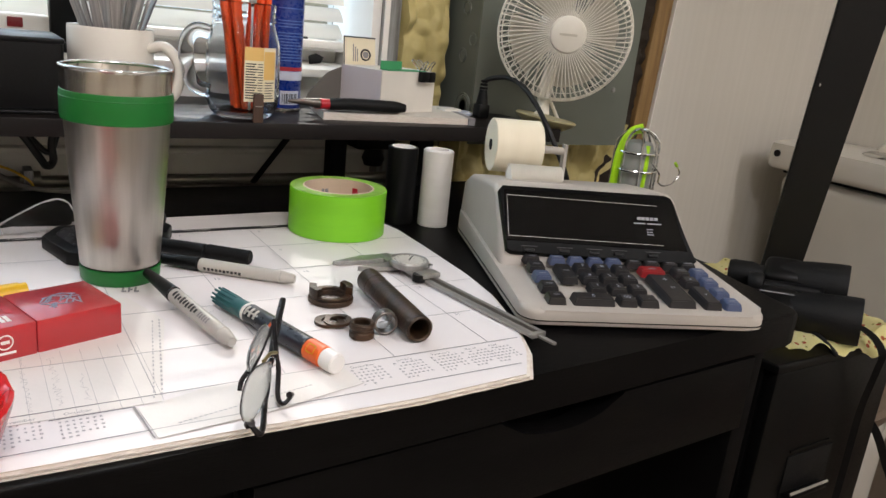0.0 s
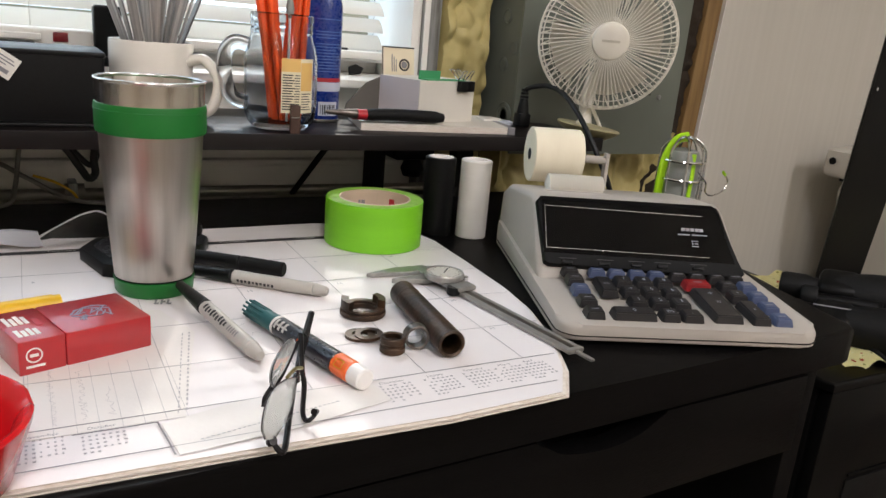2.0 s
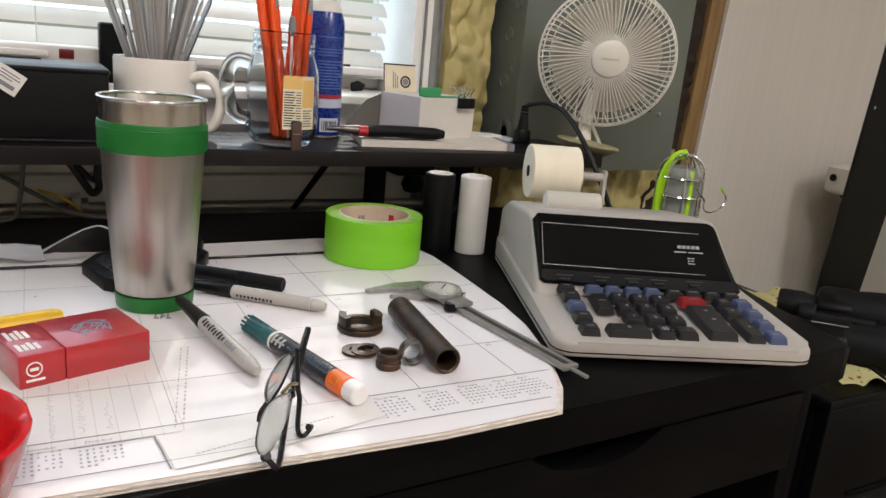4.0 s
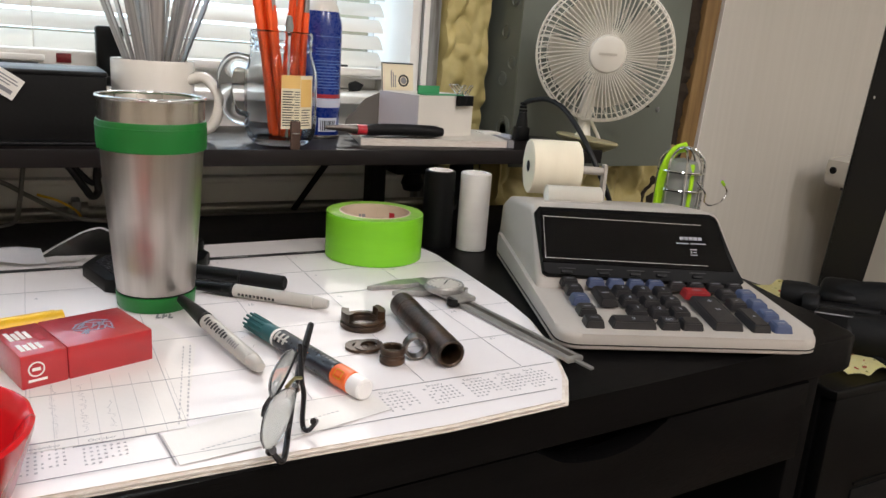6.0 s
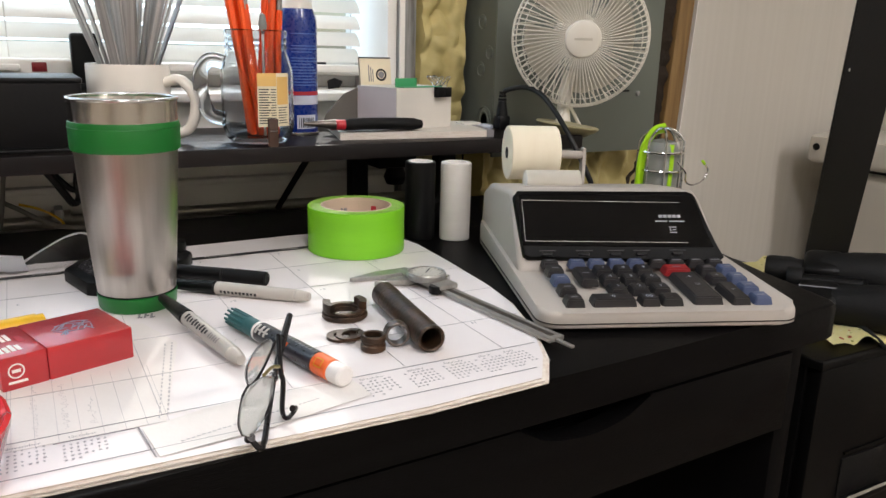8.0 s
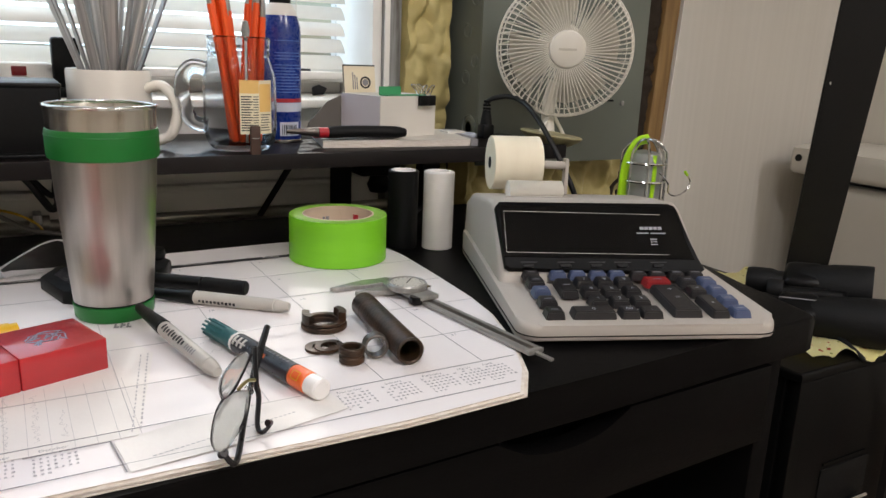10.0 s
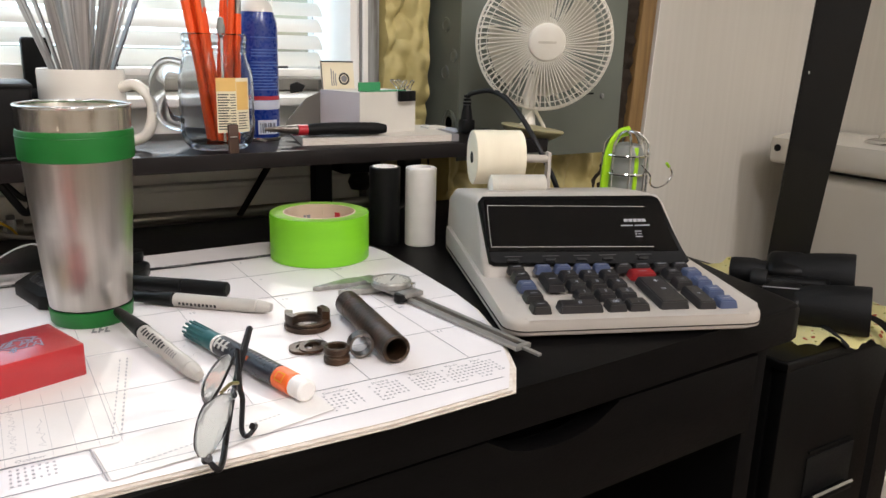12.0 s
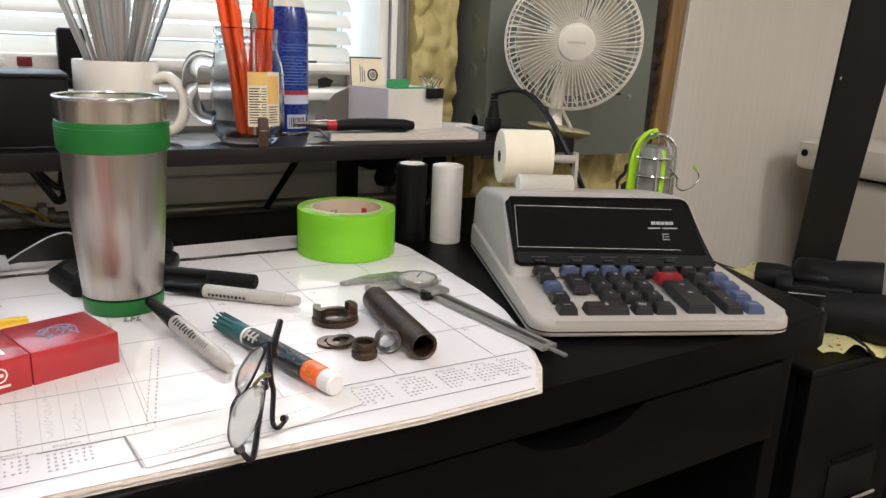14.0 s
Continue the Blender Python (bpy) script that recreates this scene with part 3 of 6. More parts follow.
def scribble(x, y0, y1, seed):
    r = random.Random(seed)
    pts, y = [], y0
    while y < y1:
        pts.append((x + r.uniform(-0.0022, 0.0022), y, 0))
        y += r.uniform(0.0010, 0.0026)
    return tube(pts, 0.00014, 4, smooth=True, flat=0.4, steps=3)


note = sheet("lined_note", [(0.000, 0.428), (0.090, 0.428), (0.119, 0.428), (0.147, 0.549), (0.13, 0.60), (0.03, 0.60)], PADZ + 0.0005, NOTE,
             "cream lined note with faint handwriting", "note", rules)
for i, (x, a, b) in enumerate(((0.052, 0.440, 0.512), (0.068, 0.442, 0.508), (0.082, 0.443, 0.480))):
    part("handwriting", scribble(x - note.location.x, a - note.location.y, b - note.location.y, i), PENCIL, note, m=pose(0, 0, 0.0003))
note2 = sheet("printed_note", [(0.105, 0.4235), (0.109, 0.388), (0.172, 0.394), (0.240, 0.408), (0.236, 0.440), (0.15, 0.436)], PADZ + 0.0008, NOTE,
              "folded cream paper with a small printed line", "note", [("printed_line", [(0.122 + 0.0030 * k, 0.1238 + 0.0030 * k, 0.3995 + 0.0006 * k, 0.4004 + 0.0006 * k) for k in range(29)])], FAINT)
tagged(part("printed_column", bars([(0.003 + 0.0045 * (k % 2), 0.0038 + 0.0048 * (k % 2), 0.045 + 0.003 * k, 0.0469 + 0.003 * k + 0.0007 * (k % 3)) for k in range(40)], z=0.0003), FAINT, note, m=pose(0.104 - note.location.x, 0.390 - note.location.y, 0, 0, 0, -11), smooth=False), kind="stuff")
for k in range(3):
    part("print_block", bars([(0.0046 * k, 0.0046 * k + 0.0016, 0.0, 0.010), (0.0046 * k + 0.0016, 0.0046 * k + 0.0036, 0.004 * (k % 2), 0.004 * (k % 2) + 0.003)], z=0.0005), INK_GREY, note, m=pose(0.128 - note.location.x, 0.612 - note.location.y, 0, 0, 0, -14), smooth=False)
for k, (sx, sy, ln) in enumerate(((0.166, 0.548, 0.020), (0.170, 0.527, 0.026))):
    part("pencil_scrawl", scribble(0, 0, ln, 40 + k), PENCIL, bpy.data.objects["desk_calendar"], m=pose(sx, sy, 0.0052, 0, 0, -68))
sheet("dark_card_corner", [(0.060, 0.4262), (0.104, 0.4262), (0.1075, 0.3885), (0.1068, 0.3885), (0.1030, 0.4255), (0.060, 0.4255)], PADZ + 0.0011, INK_GREY,
      "thin dark worn edge of a tucked card", "card edge")

# ---------- things on the desk ----------
SURF = DESK + 0.0046       # top of the calendar pad


def travel_mug():
    t = thing("travel_mug", pose(0.1345, 0.652, SURF), "brushed steel travel mug with green bands, standing on a calendar", "travel mug")
    part("base", lathe([(0.0, 0.0), (0.0290, 0.0), (0.0304, 0.002), (0.0313, 0.0125), (0.0290, 0.0135)], 64), GREEN_BAND, t, "green rubber base")
    body = [(0.0295, 0.0125), (0.0306, 0.014), (0.0327, 0.04), (0.0353, 0.075), (0.0376, 0.105), (0.0386, 0.127), (0.0393, 0.133)]
    part("body", lathe(body, 72), STEEL, t, "brushed steel body")
    part("band", lathe([(0.0379, 0.129), (0.0407, 0.130), (0.0412, 0.1325), (0.0414, 0.1495), (0.0408, 0.152), (0.0385, 0.1525)], 72), GREEN_BAND, t, "green silicone grip band")
    part("grip_edge", loop((0, 0, 0.1475), 0.0413, (0, 0, 1), 0.0005, 64, 6), GREEN_BAND, t)
    part("collar", lathe([(0.0399, 0.150), (0.0401, 0.158), (0.0403, 0.1660), (0.0405, 0.1682), (0.0405, 0.1690)], 72, caps=False), COLLAR, t, "bright brushed steel collar")
    part("rim", lathe([(0.0404, 0.1686), (0.0403, 0.1700), (0.0392, 0.1700), (0.0380, 0.166), (0.0375, 0.15), (0.0360, 0.11), (0.0310, 0.05), (0.0280, 0.02), (0.0, 0.018)], 72, caps=False), STEEL_RIM, t, "polished steel rim and liner")
    part("lip", loop((0, 0, 0.1692), 0.0399, (0, 0, 1), 0.0015, 72, 10), STEEL_RIM, t, "rolled bright lip")
    part("base_seam", loop((0, 0, 0.0138), 0.0304, (0, 0, 1), 0.0006, 64, 6), BLACK_MATTE, t)


travel_mug()


def marker(name, a, b, segs, label, category, extra=()):
    """segs: part name, start, end, radii at both, material, along the way from a to b (metres from a)."""
    a, b = Vector(a), Vector(b)
    m = along(a, b)
    t = thing(name, m, label, category)
    for nm, s, e, r0, r1, mt, lab in segs:
        bev = min(0.0012, (e - s) / 4)
        part(nm, lathe([(0, s), (r0 * 0.82, s), (r0, s + bev), (r1, e - bev), (r1 * 0.82, e), (0, e)], 28), mt, t, lab)
    return t


L1 = (Vector((0.1770, 0.4835, 0.7505)) - Vector((0.1485, 0.6185, 0.7575))).length
mk = marker("marker_pen", (0.1485, 0.6185, 0.7575), (0.1770, 0.4835, 0.7505), [
    ("cap", 0.0, 0.050, 0.0038, 0.0062, BLACK_PLASTIC, "black cap"), ("barrel", 0.050, L1 - 0.012, 0.0059, 0.0056, MARK_GREY, "grey barrel"),
    ("end_plug", L1 - 0.0125, L1, 0.0056, 0.0038, MARK_GREY, "")], "grey permanent marker with a black cap, tip resting by a mug", "marker", )


def print_on(t, r, rows, material, turn):
    """Bars of print wrapped round a barrel: (along0, along1, angle0, angle1)."""
    bm = bmesh.new()
    for z0, z1, a0, a1 in rows:
        n = max(2, int(abs(a1 - a0) / 8) + 1)
        lo, hi = [], []
        for k in range(n + 1):
            a = radians(turn + a0 + (a1 - a0) * k / n)
            lo.append(bm.verts.new((r * math.cos(a), r * math.sin(a), z0)))
            hi.append(bm.verts.new((r * math.cos(a), r * math.sin(a), z1)))
        for k in range(n):
            bm.faces.new((lo[k], lo[k + 1], hi[k + 1], hi[k]))
    bmesh.ops.solidify(bm, geom=bm.faces[:], thickness=0.0001)
    return part("printed_mark", bm, material, t, smooth=False)


def facing(t, target=(0.06, 0.01, 0.965)):
    """The angle about a barrel's own axis that looks to a place."""
    v = t.matrix_world.inverted() @ Vector(target)
    return math.degrees(math.atan2(v.y, v.x))


bpy.context.view_layer.update()
rnd = random.Random(2)
print_on(mk, 0.00600, [(0.056 + 0.0042 * k, 0.0585 + 0.0042 * k, -34 + 8 * (k % 3), 14 + 9 * (k % 2)) for k in range(9)], INK, facing(mk))
print_on(mk, 0.00592, [(0.096 + 0.003 * k, 0.0975 + 0.003 * k, -24 + 7 * (k % 2), 20) for k in range(5)], INK_GREY, facing(mk))
mk2 = marker("marker_pen", (0.1585, 0.6825, SURF + 0.0062), (0.2630, 0.5935, SURF + 0.0056), [
    ("cap", 0.0, 0.052, 0.0040, 0.0062, BLACK_PLASTIC, "black cap"), ("barrel", 0.052, 0.126, 0.0059, 0.0056, MARK_GREY, "grey barrel"),
    ("end_plug", 0.1255, 0.138, 0.0056, 0.0040, MARK_GREY, "")], "grey permanent marker with a black cap, lying on a calendar", "marker")
bpy.context.view_layer.update()
print_on(mk2, 0.0060, [(0.058 + 0.0035 * k, 0.0602 + 0.0035 * k, 30, 52 + 6 * (k % 2)) for k in range(10)], INK, facing(mk2) - 10)
marker("black_pen", (0.170, 0.7160, SURF + 0.0068), (0.2445, 0.6535, SURF + 0.0068), [
    ("barrel", 0.0, 0.055, 0.0066, 0.0068, BLACK_PLASTIC, ""), ("cap", 0.0552, 0.0972, 0.0070, 0.0066, BLACK_MATTE, "matt black cap")], "black capped felt pen lying beside a grey marker", "pen")

# black handheld device behind the mug
dev = thing("handheld_device", pose(0, 0, SURF), "flat black handheld device with a dark grey screen", "device")
part("body", prism([(0.084, 0.742), (0.098, 0.690), (0.106, 0.684), (0.178, 0.722), (0.190, 0.734), (0.199, 0.757), (0.192, 0.783), (0.183, 0.789), (0.098, 0.770)], 0.0, 0.012, 0.003), BLACK_PLASTIC, dev)
part("screen", prism([(0.095, 0.741), (0.106, 0.701), (0.172, 0.735), (0.180, 0.770), (0.104, 0.762)], 0.0118, 0.0124), mat("grey_screen", "3d3c40", 0.25), dev, "dark grey screen")
part("knob", lathe([(0, 0), (0.011, 0), (0.012, 0.004), (0.011, 0.010), (0, 0.011)], 24, m=pose(0.184, 0.768, 0.0115)), BLACK_PLASTIC, dev)

# clear scoop lying against the back of the pad
scoop = thing("plastic_scoop", pose(0.05, 0.785, SURF), "clear plastic scoop with a frosted handle", "scoop")


def upright(pts, y0, y1, x0, z0):
    bm = prism([(x - x0, z - z0) for x, z in pts], 0, y1 - y0, 0.0008)
    bmesh.ops.transform(bm, matrix=pose(0, (y1 - y0) / 2, 0, 90, 0, 0), verts=bm.verts)
    return bm


part("bowl", upright([(0.049, 0.752), (0.068, 0.764), (0.088, 0.7745), (0.102, 0.778), (0.111, 0.774), (0.116, 0.764), (0.113, 0.753), (0.08, 0.7462), (0.055, 0.7462)], 0, 0.003, 0.05, SURF), CLEAR_PLASTIC, scoop, "clear rounded bowl")
part("bowl_rim", tube([(x - 0.05, 0.0, z - SURF) for x, z in ((0.049, 0.753), (0.068, 0.764), (0.088, 0.7745), (0.102, 0.778), (0.111, 0.774), (0.116, 0.764))], 0.0008, 6), FROST, scoop)
part("handle", upright([(-0.05, 0.762), (0.010, 0.7625), (0.032, 0.763), (0.052, 0.760), (0.056, 0.7465), (0.040, 0.7464), (0.020, 0.752), (-0.05, 0.752)], 0, 0.006, 0.05, SURF), FROST, scoop, "frosted grey handle")

# red carton, with the end flaps' line and printed blocks
def red_carton():
    t = thing("red_carton", pose(0.036, 0.508, SURF, 0, 0, 17.8), "red cardboard pack in clear film, lying flat", "pack")
    L, W, Hh = 0.0835, 0.0545, 0.0225
    part("body", box(0.028, L, 0, W, 0, Hh, 0.0012), RED_PACK, t, "red wrapped pack body")
    part("flip_lid", box(0, 0.0278, 0, W, 0, Hh, 0.0012), RED_PACK, t, "red hinged lid of the pack")
    part("seal_ring", loop((0.009, -0.0002, 0.0125), 0.0045, (0, 1, 0), 0.0005, 24, 6), WHITE_PAINT, t)
    part("seal_mark", box(0.0065, 0.0115, -0.0004, 0, 0.0115, 0.0135), WHITE_PAINT, t)
    part("seal_caption", box(0.004, 0.015, -0.0004, 0, 0.0045, 0.0060), WHITE_PAINT, t)
    rows = []
    for k in range(4):
        rows += [(0.0035 + 0.0035 * k, 0.006 + 0.0035 * k, 0.008, 0.020 - 0.002 * (k % 2)), (0.0035 + 0.0035 * k, 0.006 + 0.0035 * k, 0.028, 0.044 - 0.003 * (k % 2))]
    part("printed_block", bars(rows, z=Hh), WHITE_PAINT, t, smooth=False)
    part("red_stripe", bars([(0.0185, 0.0225, 0.022, 0.034)], z=Hh), PLIER_RED, t, smooth=False)
    # silver crest as crossed strokes
    crest, r = bmesh.new(), random.Random(4)
    for k in range(26):
        x, y, a = 0.054 + r.uniform(-0.011, 0.011), 0.028 + r.uniform(-0.011, 0.011), r.uniform(0, 180)
        s = bars([(-0.0045, 0.0045, -0.0005, 0.0005)])
        merge(crest, s, pose(x, y, Hh + 0.0002, 0, 0, a))
    tagged(part("silver_crest", crest, mat("silver_foil", "a9b4c4", 0.3, 0.6), t, smooth=False), kind="stuff")


red_carton()
lt = thing("yellow_lighter", pose(0.012, 0.600, SURF), "yellow plastic lighter lying behind a red pack", "lighter")
part("body", tube([(0.0, 0.0, 0.0075), (0.046, 0.012, 0.0075)], 0.0075, 14, smooth=False), YELLOW, lt)
part("end_cap", tube([(0.046, 0.012, 0.0075), (0.051, 0.0133, 0.0075)], 0.0068, 12, smooth=False), YELLOW, lt)

# red ashtray bowl at the front
ash = thing("red_ashtray", pose(-0.015, 0.397, SURF), "glossy red round ashtray with a notched rim", "ashtray")
bm = lathe([(0.0, 0.0), (0.044, 0.0), (0.049, 0.004), (0.0585, 0.033), (0.0590, 0.0365), (0.0570, 0.038), (0.0545, 0.0365), (0.050, 0.028), (0.044, 0.009), (0.0, 0.007)], 64)
for v in bm.verts:
    a = math.degrees(math.atan2(v.co.y, v.co.x)) % 120
    if v.co.z > 0.030 and abs(a - 8) < 9:
        v.co.z -= 0.004 * (1 - abs(a - 8) / 9)
part("bowl", bm, RED_BOWL, ash)
part("ash_heap", lathe([(0.0, 0.012), (0.015, 0.0105), (0.030, 0.008), (0.040, 0.0075)], 24, caps=False), mat("grey_ash", "8d8a84", 0.9, color2="3d3a37", scale=300, bump=1.0, bump_scale=500), ash, "grey ash")
# water bottle beyond the left edge
bt = thing("clear_bottle", pose(-0.024, 0.628, SURF), "clear bluish plastic bottle standing on a calendar", "bottle")
part("body", lathe([(0.0, 0.0), (0.028, 0.0), (0.031, 0.004), (0.031, 0.06), (0.029, 0.066), (0.031, 0.072), (0.031, 0.12), (0.014, 0.16), (0.013, 0.175), (0.012, 0.175), (0.012, 0.16), (0.029, 0.12), (0.029, 0.004), (0.0, 0.002)], 40), CLEAR_PLASTIC, bt)
part("cap", lathe([(0, 0.172), (0.015, 0.172), (0.015, 0.186), (0, 0.187)], 24), WHITE_PLASTIC, bt)

# paint marker
A, B = Vector((0.1925, 0.5635, SURF + 0.0077)), Vector((0.2285, 0.4245, SURF + 0.0077))
pm = marker("paint_marker", A, B, [
    ("cap", 0.0, 0.037, 0.0062, 0.0071, TEAL, "teal fluted cap"), ("white_ring", 0.0365, 0.040, 0.0074, 0.0074, WHITE_CAP, ""),
    ("label_sleeve", 0.0395, 0.113, 0.0074, 0.0074, NAVY, "dark printed sleeve"), ("orange_band", 0.1125, 0.131, 0.0075, 0.0075, ORANGE, "orange band"),
    ("end_cap", 0.1305, 0.1435, 0.0074, 0.0071, WHITE_CAP, "white end cap")], "paint marker with teal cap and orange band", "marker")
for k in range(12):
    a = 2 * math.pi * k / 12
    part("cap_rib", box(-0.0008, 0.0008, -0.0008, 0.0008, -0.004, 0.022, 0.0003, 1), TEAL, pm, m=pose(0.0063 * math.cos(a), 0.0063 * math.sin(a), 0, 0, 0, math.degrees(a)))
bpy.context.view_layer.update()
fa = facing(pm)
print_on(pm, 0.0076, [(0.042 + 0.0055 * k, 0.0448 + 0.0055 * k, -38, 22) for k in range(3)] + [(0.0435, 0.0585, -8, 2)], WHITE_PAINT, fa)
print_on(pm, 0.0076, [(0.073, 0.079, -22, 20), (0.080, 0.084, -16, 6)], ORANGE, fa)
print_on(pm, 0.0076, [(0.070 + 0.0042 * k, 0.0728 + 0.0042 * k, -62, -40) for k in range(9)], INK_GREY, fa)
print_on(pm, 0.0077, [(0.1175, 0.1182, -22, 22), (0.125, 0.1257, -22, 22), (0.118, 0.125, -24, -18), (0.118, 0.125, 18, 24)], YELLOW, fa)

# reading glasses, folded, leaning on the paint marker
def glasses():
    t = thing("reading_glasses", pose(0, 0, 0), "folded reading glasses with thin dark frame", "glasses")
    dark = mat("dark_bronze_frame", "2c2a2b", 0.3, 0.6)
    part("temple", tube([(0.152, 0.369, 0.755), (0.158, 0.367, 0.7492), (0.170, 0.396, 0.753), (0.182, 0.424, 0.761), (0.195, 0.450, 0.771), (0.2105, 0.481, 0.7785)], 0.0015, 8,
                        radii=([0, 0.15, 0.6, 0.8, 1], [0.9, 1.2, 1.1, 1.7, 1.5])), dark, t, "thin dark temple arm")
    part("temple", tube([(0.192, 0.447, 0.779), (0.186, 0.424, 0.766), (0.186, 0.419, 0.759), (0.180, 0.402, 0.7495), (0.181, 0.395, 0.7482), (0.186, 0.395, 0.753), (0.183, 0.392, 0.755)], 0.0015, 8,
                        radii=([0, 0.6, 0.85, 1], [1.2, 1.0, 0.8, 1.4])), dark, t)
    part("brow_bar", tube([(0.152, 0.369, 0.755), (0.160, 0.378, 0.758), (0.167, 0.384, 0.763), (0.1765, 0.409, 0.769)], 0.0010, 8), dark, t)
    part("brow_bar", tube([(0.187, 0.437, 0.779), (0.172, 0.413, 0.773), (0.160, 0.397, 0.769)], 0.0010, 8), dark, t)
    part("hinge", tube([(0.161, 0.402, 0.769), (0.1585, 0.405, 0.762), (0.157, 0.403, 0.757)], 0.0015, 8), dark, t)
    part("hinge", lathe([(0, -0.002), (0.0024, -0.002), (0.0024, 0.002), (0, 0.002)], 14, m=pose(0.152, 0.369, 0.755, 50, 20, 0)), dark, t)
    part("bridge", tube([(0.168, 0.396, 0.777), (0.176, 0.407, 0.776), (0.182, 0.413, 0.773)], 0.0011, 8), mat("brass_bridge", "a79a6a", 0.3, 0.8), t, "worn brass bridge")
    for c in ((0.172, 0.402, 0.770), (0.178, 0.411, 0.768)):
        part("nose_pad", lathe([(0, -0.001), (0.003, -0.0008), (0.0034, 0), (0.003, 0.0008), (0, 0.001)], 16, m=pose(*c, 60, 30, 0)), CLEAR_PLASTIC, t)

    def lens(pts, pull, k):
        pts = [tuple(Vector(p).lerp(Vector(pull), k)) for p in pts]
        loop_pts = smooth_path(pts + [pts[0]], 5)[:-1]
        c = sum(loop_pts, Vector()) / len(loop_pts)
        bm = bmesh.new()
        hub = bm.verts.new(c + Vector((0, 0, 0.0008)))
        vs = [bm.verts.new(p) for p in loop_pts]
        for i in range(len(vs)):
            bm.faces.new((hub, vs[i], vs[(i + 1) % len(vs)]))
        bmesh.ops.recalc_face_normals(bm, faces=bm.faces)
        bmesh.ops.solidify(bm, geom=bm.faces[:], thickness=0.0012)
        part("lens", bm, LENS, t, "clear lens")
        part("lens_wire", tube([Vector(p) for p in pts[1:-1]], 0.00045, 6), dark, t)

    lens([(0.152, 0.369, 0.755), (0.145, 0.362, 0.760), (0.143, 0.362, 0.768), (0.147, 0.369, 0.778), (0.154, 0.378, 0.782), (0.167, 0.395, 0.778), (0.176, 0.408, 0.770), (0.168, 0.387, 0.763)], (0.170, 0.388, 0.762), 0.08)
    lens([(0.187, 0.437, 0.778), (0.184, 0.439, 0.782), (0.172, 0.417, 0.788), (0.157, 0.389, 0.790), (0.153, 0.381, 0.784), (0.160, 0.397, 0.769), (0.172, 0.413, 0.773)], (0.182, 0.426, 0.774), 0.10)


glasses()

# small machine parts
def arc_wall(r0, r1, z0, z1, a0, a1, n=16):
    bm = bmesh.new()
    rings = []
    for k in range(n + 1):
        a = radians(a0 + (a1 - a0) * k / n)
        c, s = math.cos(a), math.sin(a)
        rings.append([bm.verts.new((r * c, r * s, z)) for r, z in ((r0, z0), (r1, z0), (r1, z1), (r0, z1))])
    for p, q in zip(rings, rings[1:]):
        for j in range(4):
            bm.faces.new((p[j], p[(j + 1) % 4], q[(j + 1) % 4], q[j]))
    bm.faces.new(rings[0]), bm.faces.new(rings[-1][::-1])
    return bm


def ring_profile(r0, r1, z0, z1, c=0.0008):
    return [(r0, z0 + c), (r0 + c, z0), (r1 - c, z0), (r1, z0 + c), (r1, z1 - c), (r1 - c, z1), (r0 + c, z1), (r0, z1 - c), (r0, z0 + c)]


cl = thing("split_collar", pose(0.2785, 0.551, SURF, 0, 0, 25), "dark rusty split shaft collar", "collar")
part("base_ring", lathe(ring_profile(0.0115, 0.0185, 0.0, 0.0045), 44, caps=False), RUST, cl)
part("groove_ring", lathe(ring_profile(0.0115, 0.0172, 0.0044, 0.0072), 44, caps=False), RUST, cl)
for a in (-62, 118):
    part("lug", arc_wall(0.0120, 0.0178, 0.0070, 0.0135, a, a + 66), RUST, cl, smooth=False)
for i, (x, y, tilt) in enumerate(((0.2590, 0.508, 0.0), (0.2640, 0.5035, 5.0))):
    w = thing("lock_washer", pose(x, y, SURF + 0.0018 * i, 0, -tilt, 0), "dark steel washer lying on paper", "washer", "washers")
    part("ring", arc_wall(0.0062, 0.0115 - 0.001 * i, 0.0, 0.0022, 20, 372, 40), RUST, w, smooth=False)
bu = thing("grooved_bushing", pose(0.2710, 0.4765, SURF), "brown steel bushing with a groove", "bushing")
part("lower_flange", lathe(ring_profile(0.0062, 0.0093, 0.0, 0.0052), 36, caps=False), RUST, bu)
part("neck", lathe(ring_profile(0.0062, 0.0083, 0.0050, 0.0072, 0.0003), 36, caps=False), RUST, bu)
part("upper_flange", lathe(ring_profile(0.0062, 0.0093, 0.0070, 0.0120), 36, caps=False), RUST, bu)
sr = thing("steel_sleeve", pose(0.2900, 0.4775, SURF + 0.0092), "short steel sleeve standing on edge", "sleeve")
part("ring", lathe(ring_profile(0.0072, 0.0092, -0.0045, 0.0045, 0.0004), 40, caps=False, m=pose(0, 0, 0, 90, 0, -12)), RUST_LIGHT, sr)
P0, P1 = Vector((0.3185, 0.5640, SURF + 0.0104)), Vector((0.3065, 0.4525, SURF + 0.0104))
LP = (P1 - P0).length
pp = thing("steel_pipe", along(P0, P1), "dark rusty steel pipe offcut", "pipe")
part("wall", lathe(ring_profile(0.0078, 0.0104, 0.0, LP, 0.0012), 44, caps=False), RUST, pp)
part("turned_end", lathe(ring_profile(0.0100, 0.0106, 0.002, 0.020, 0.0003), 44, caps=False), RUST, pp)


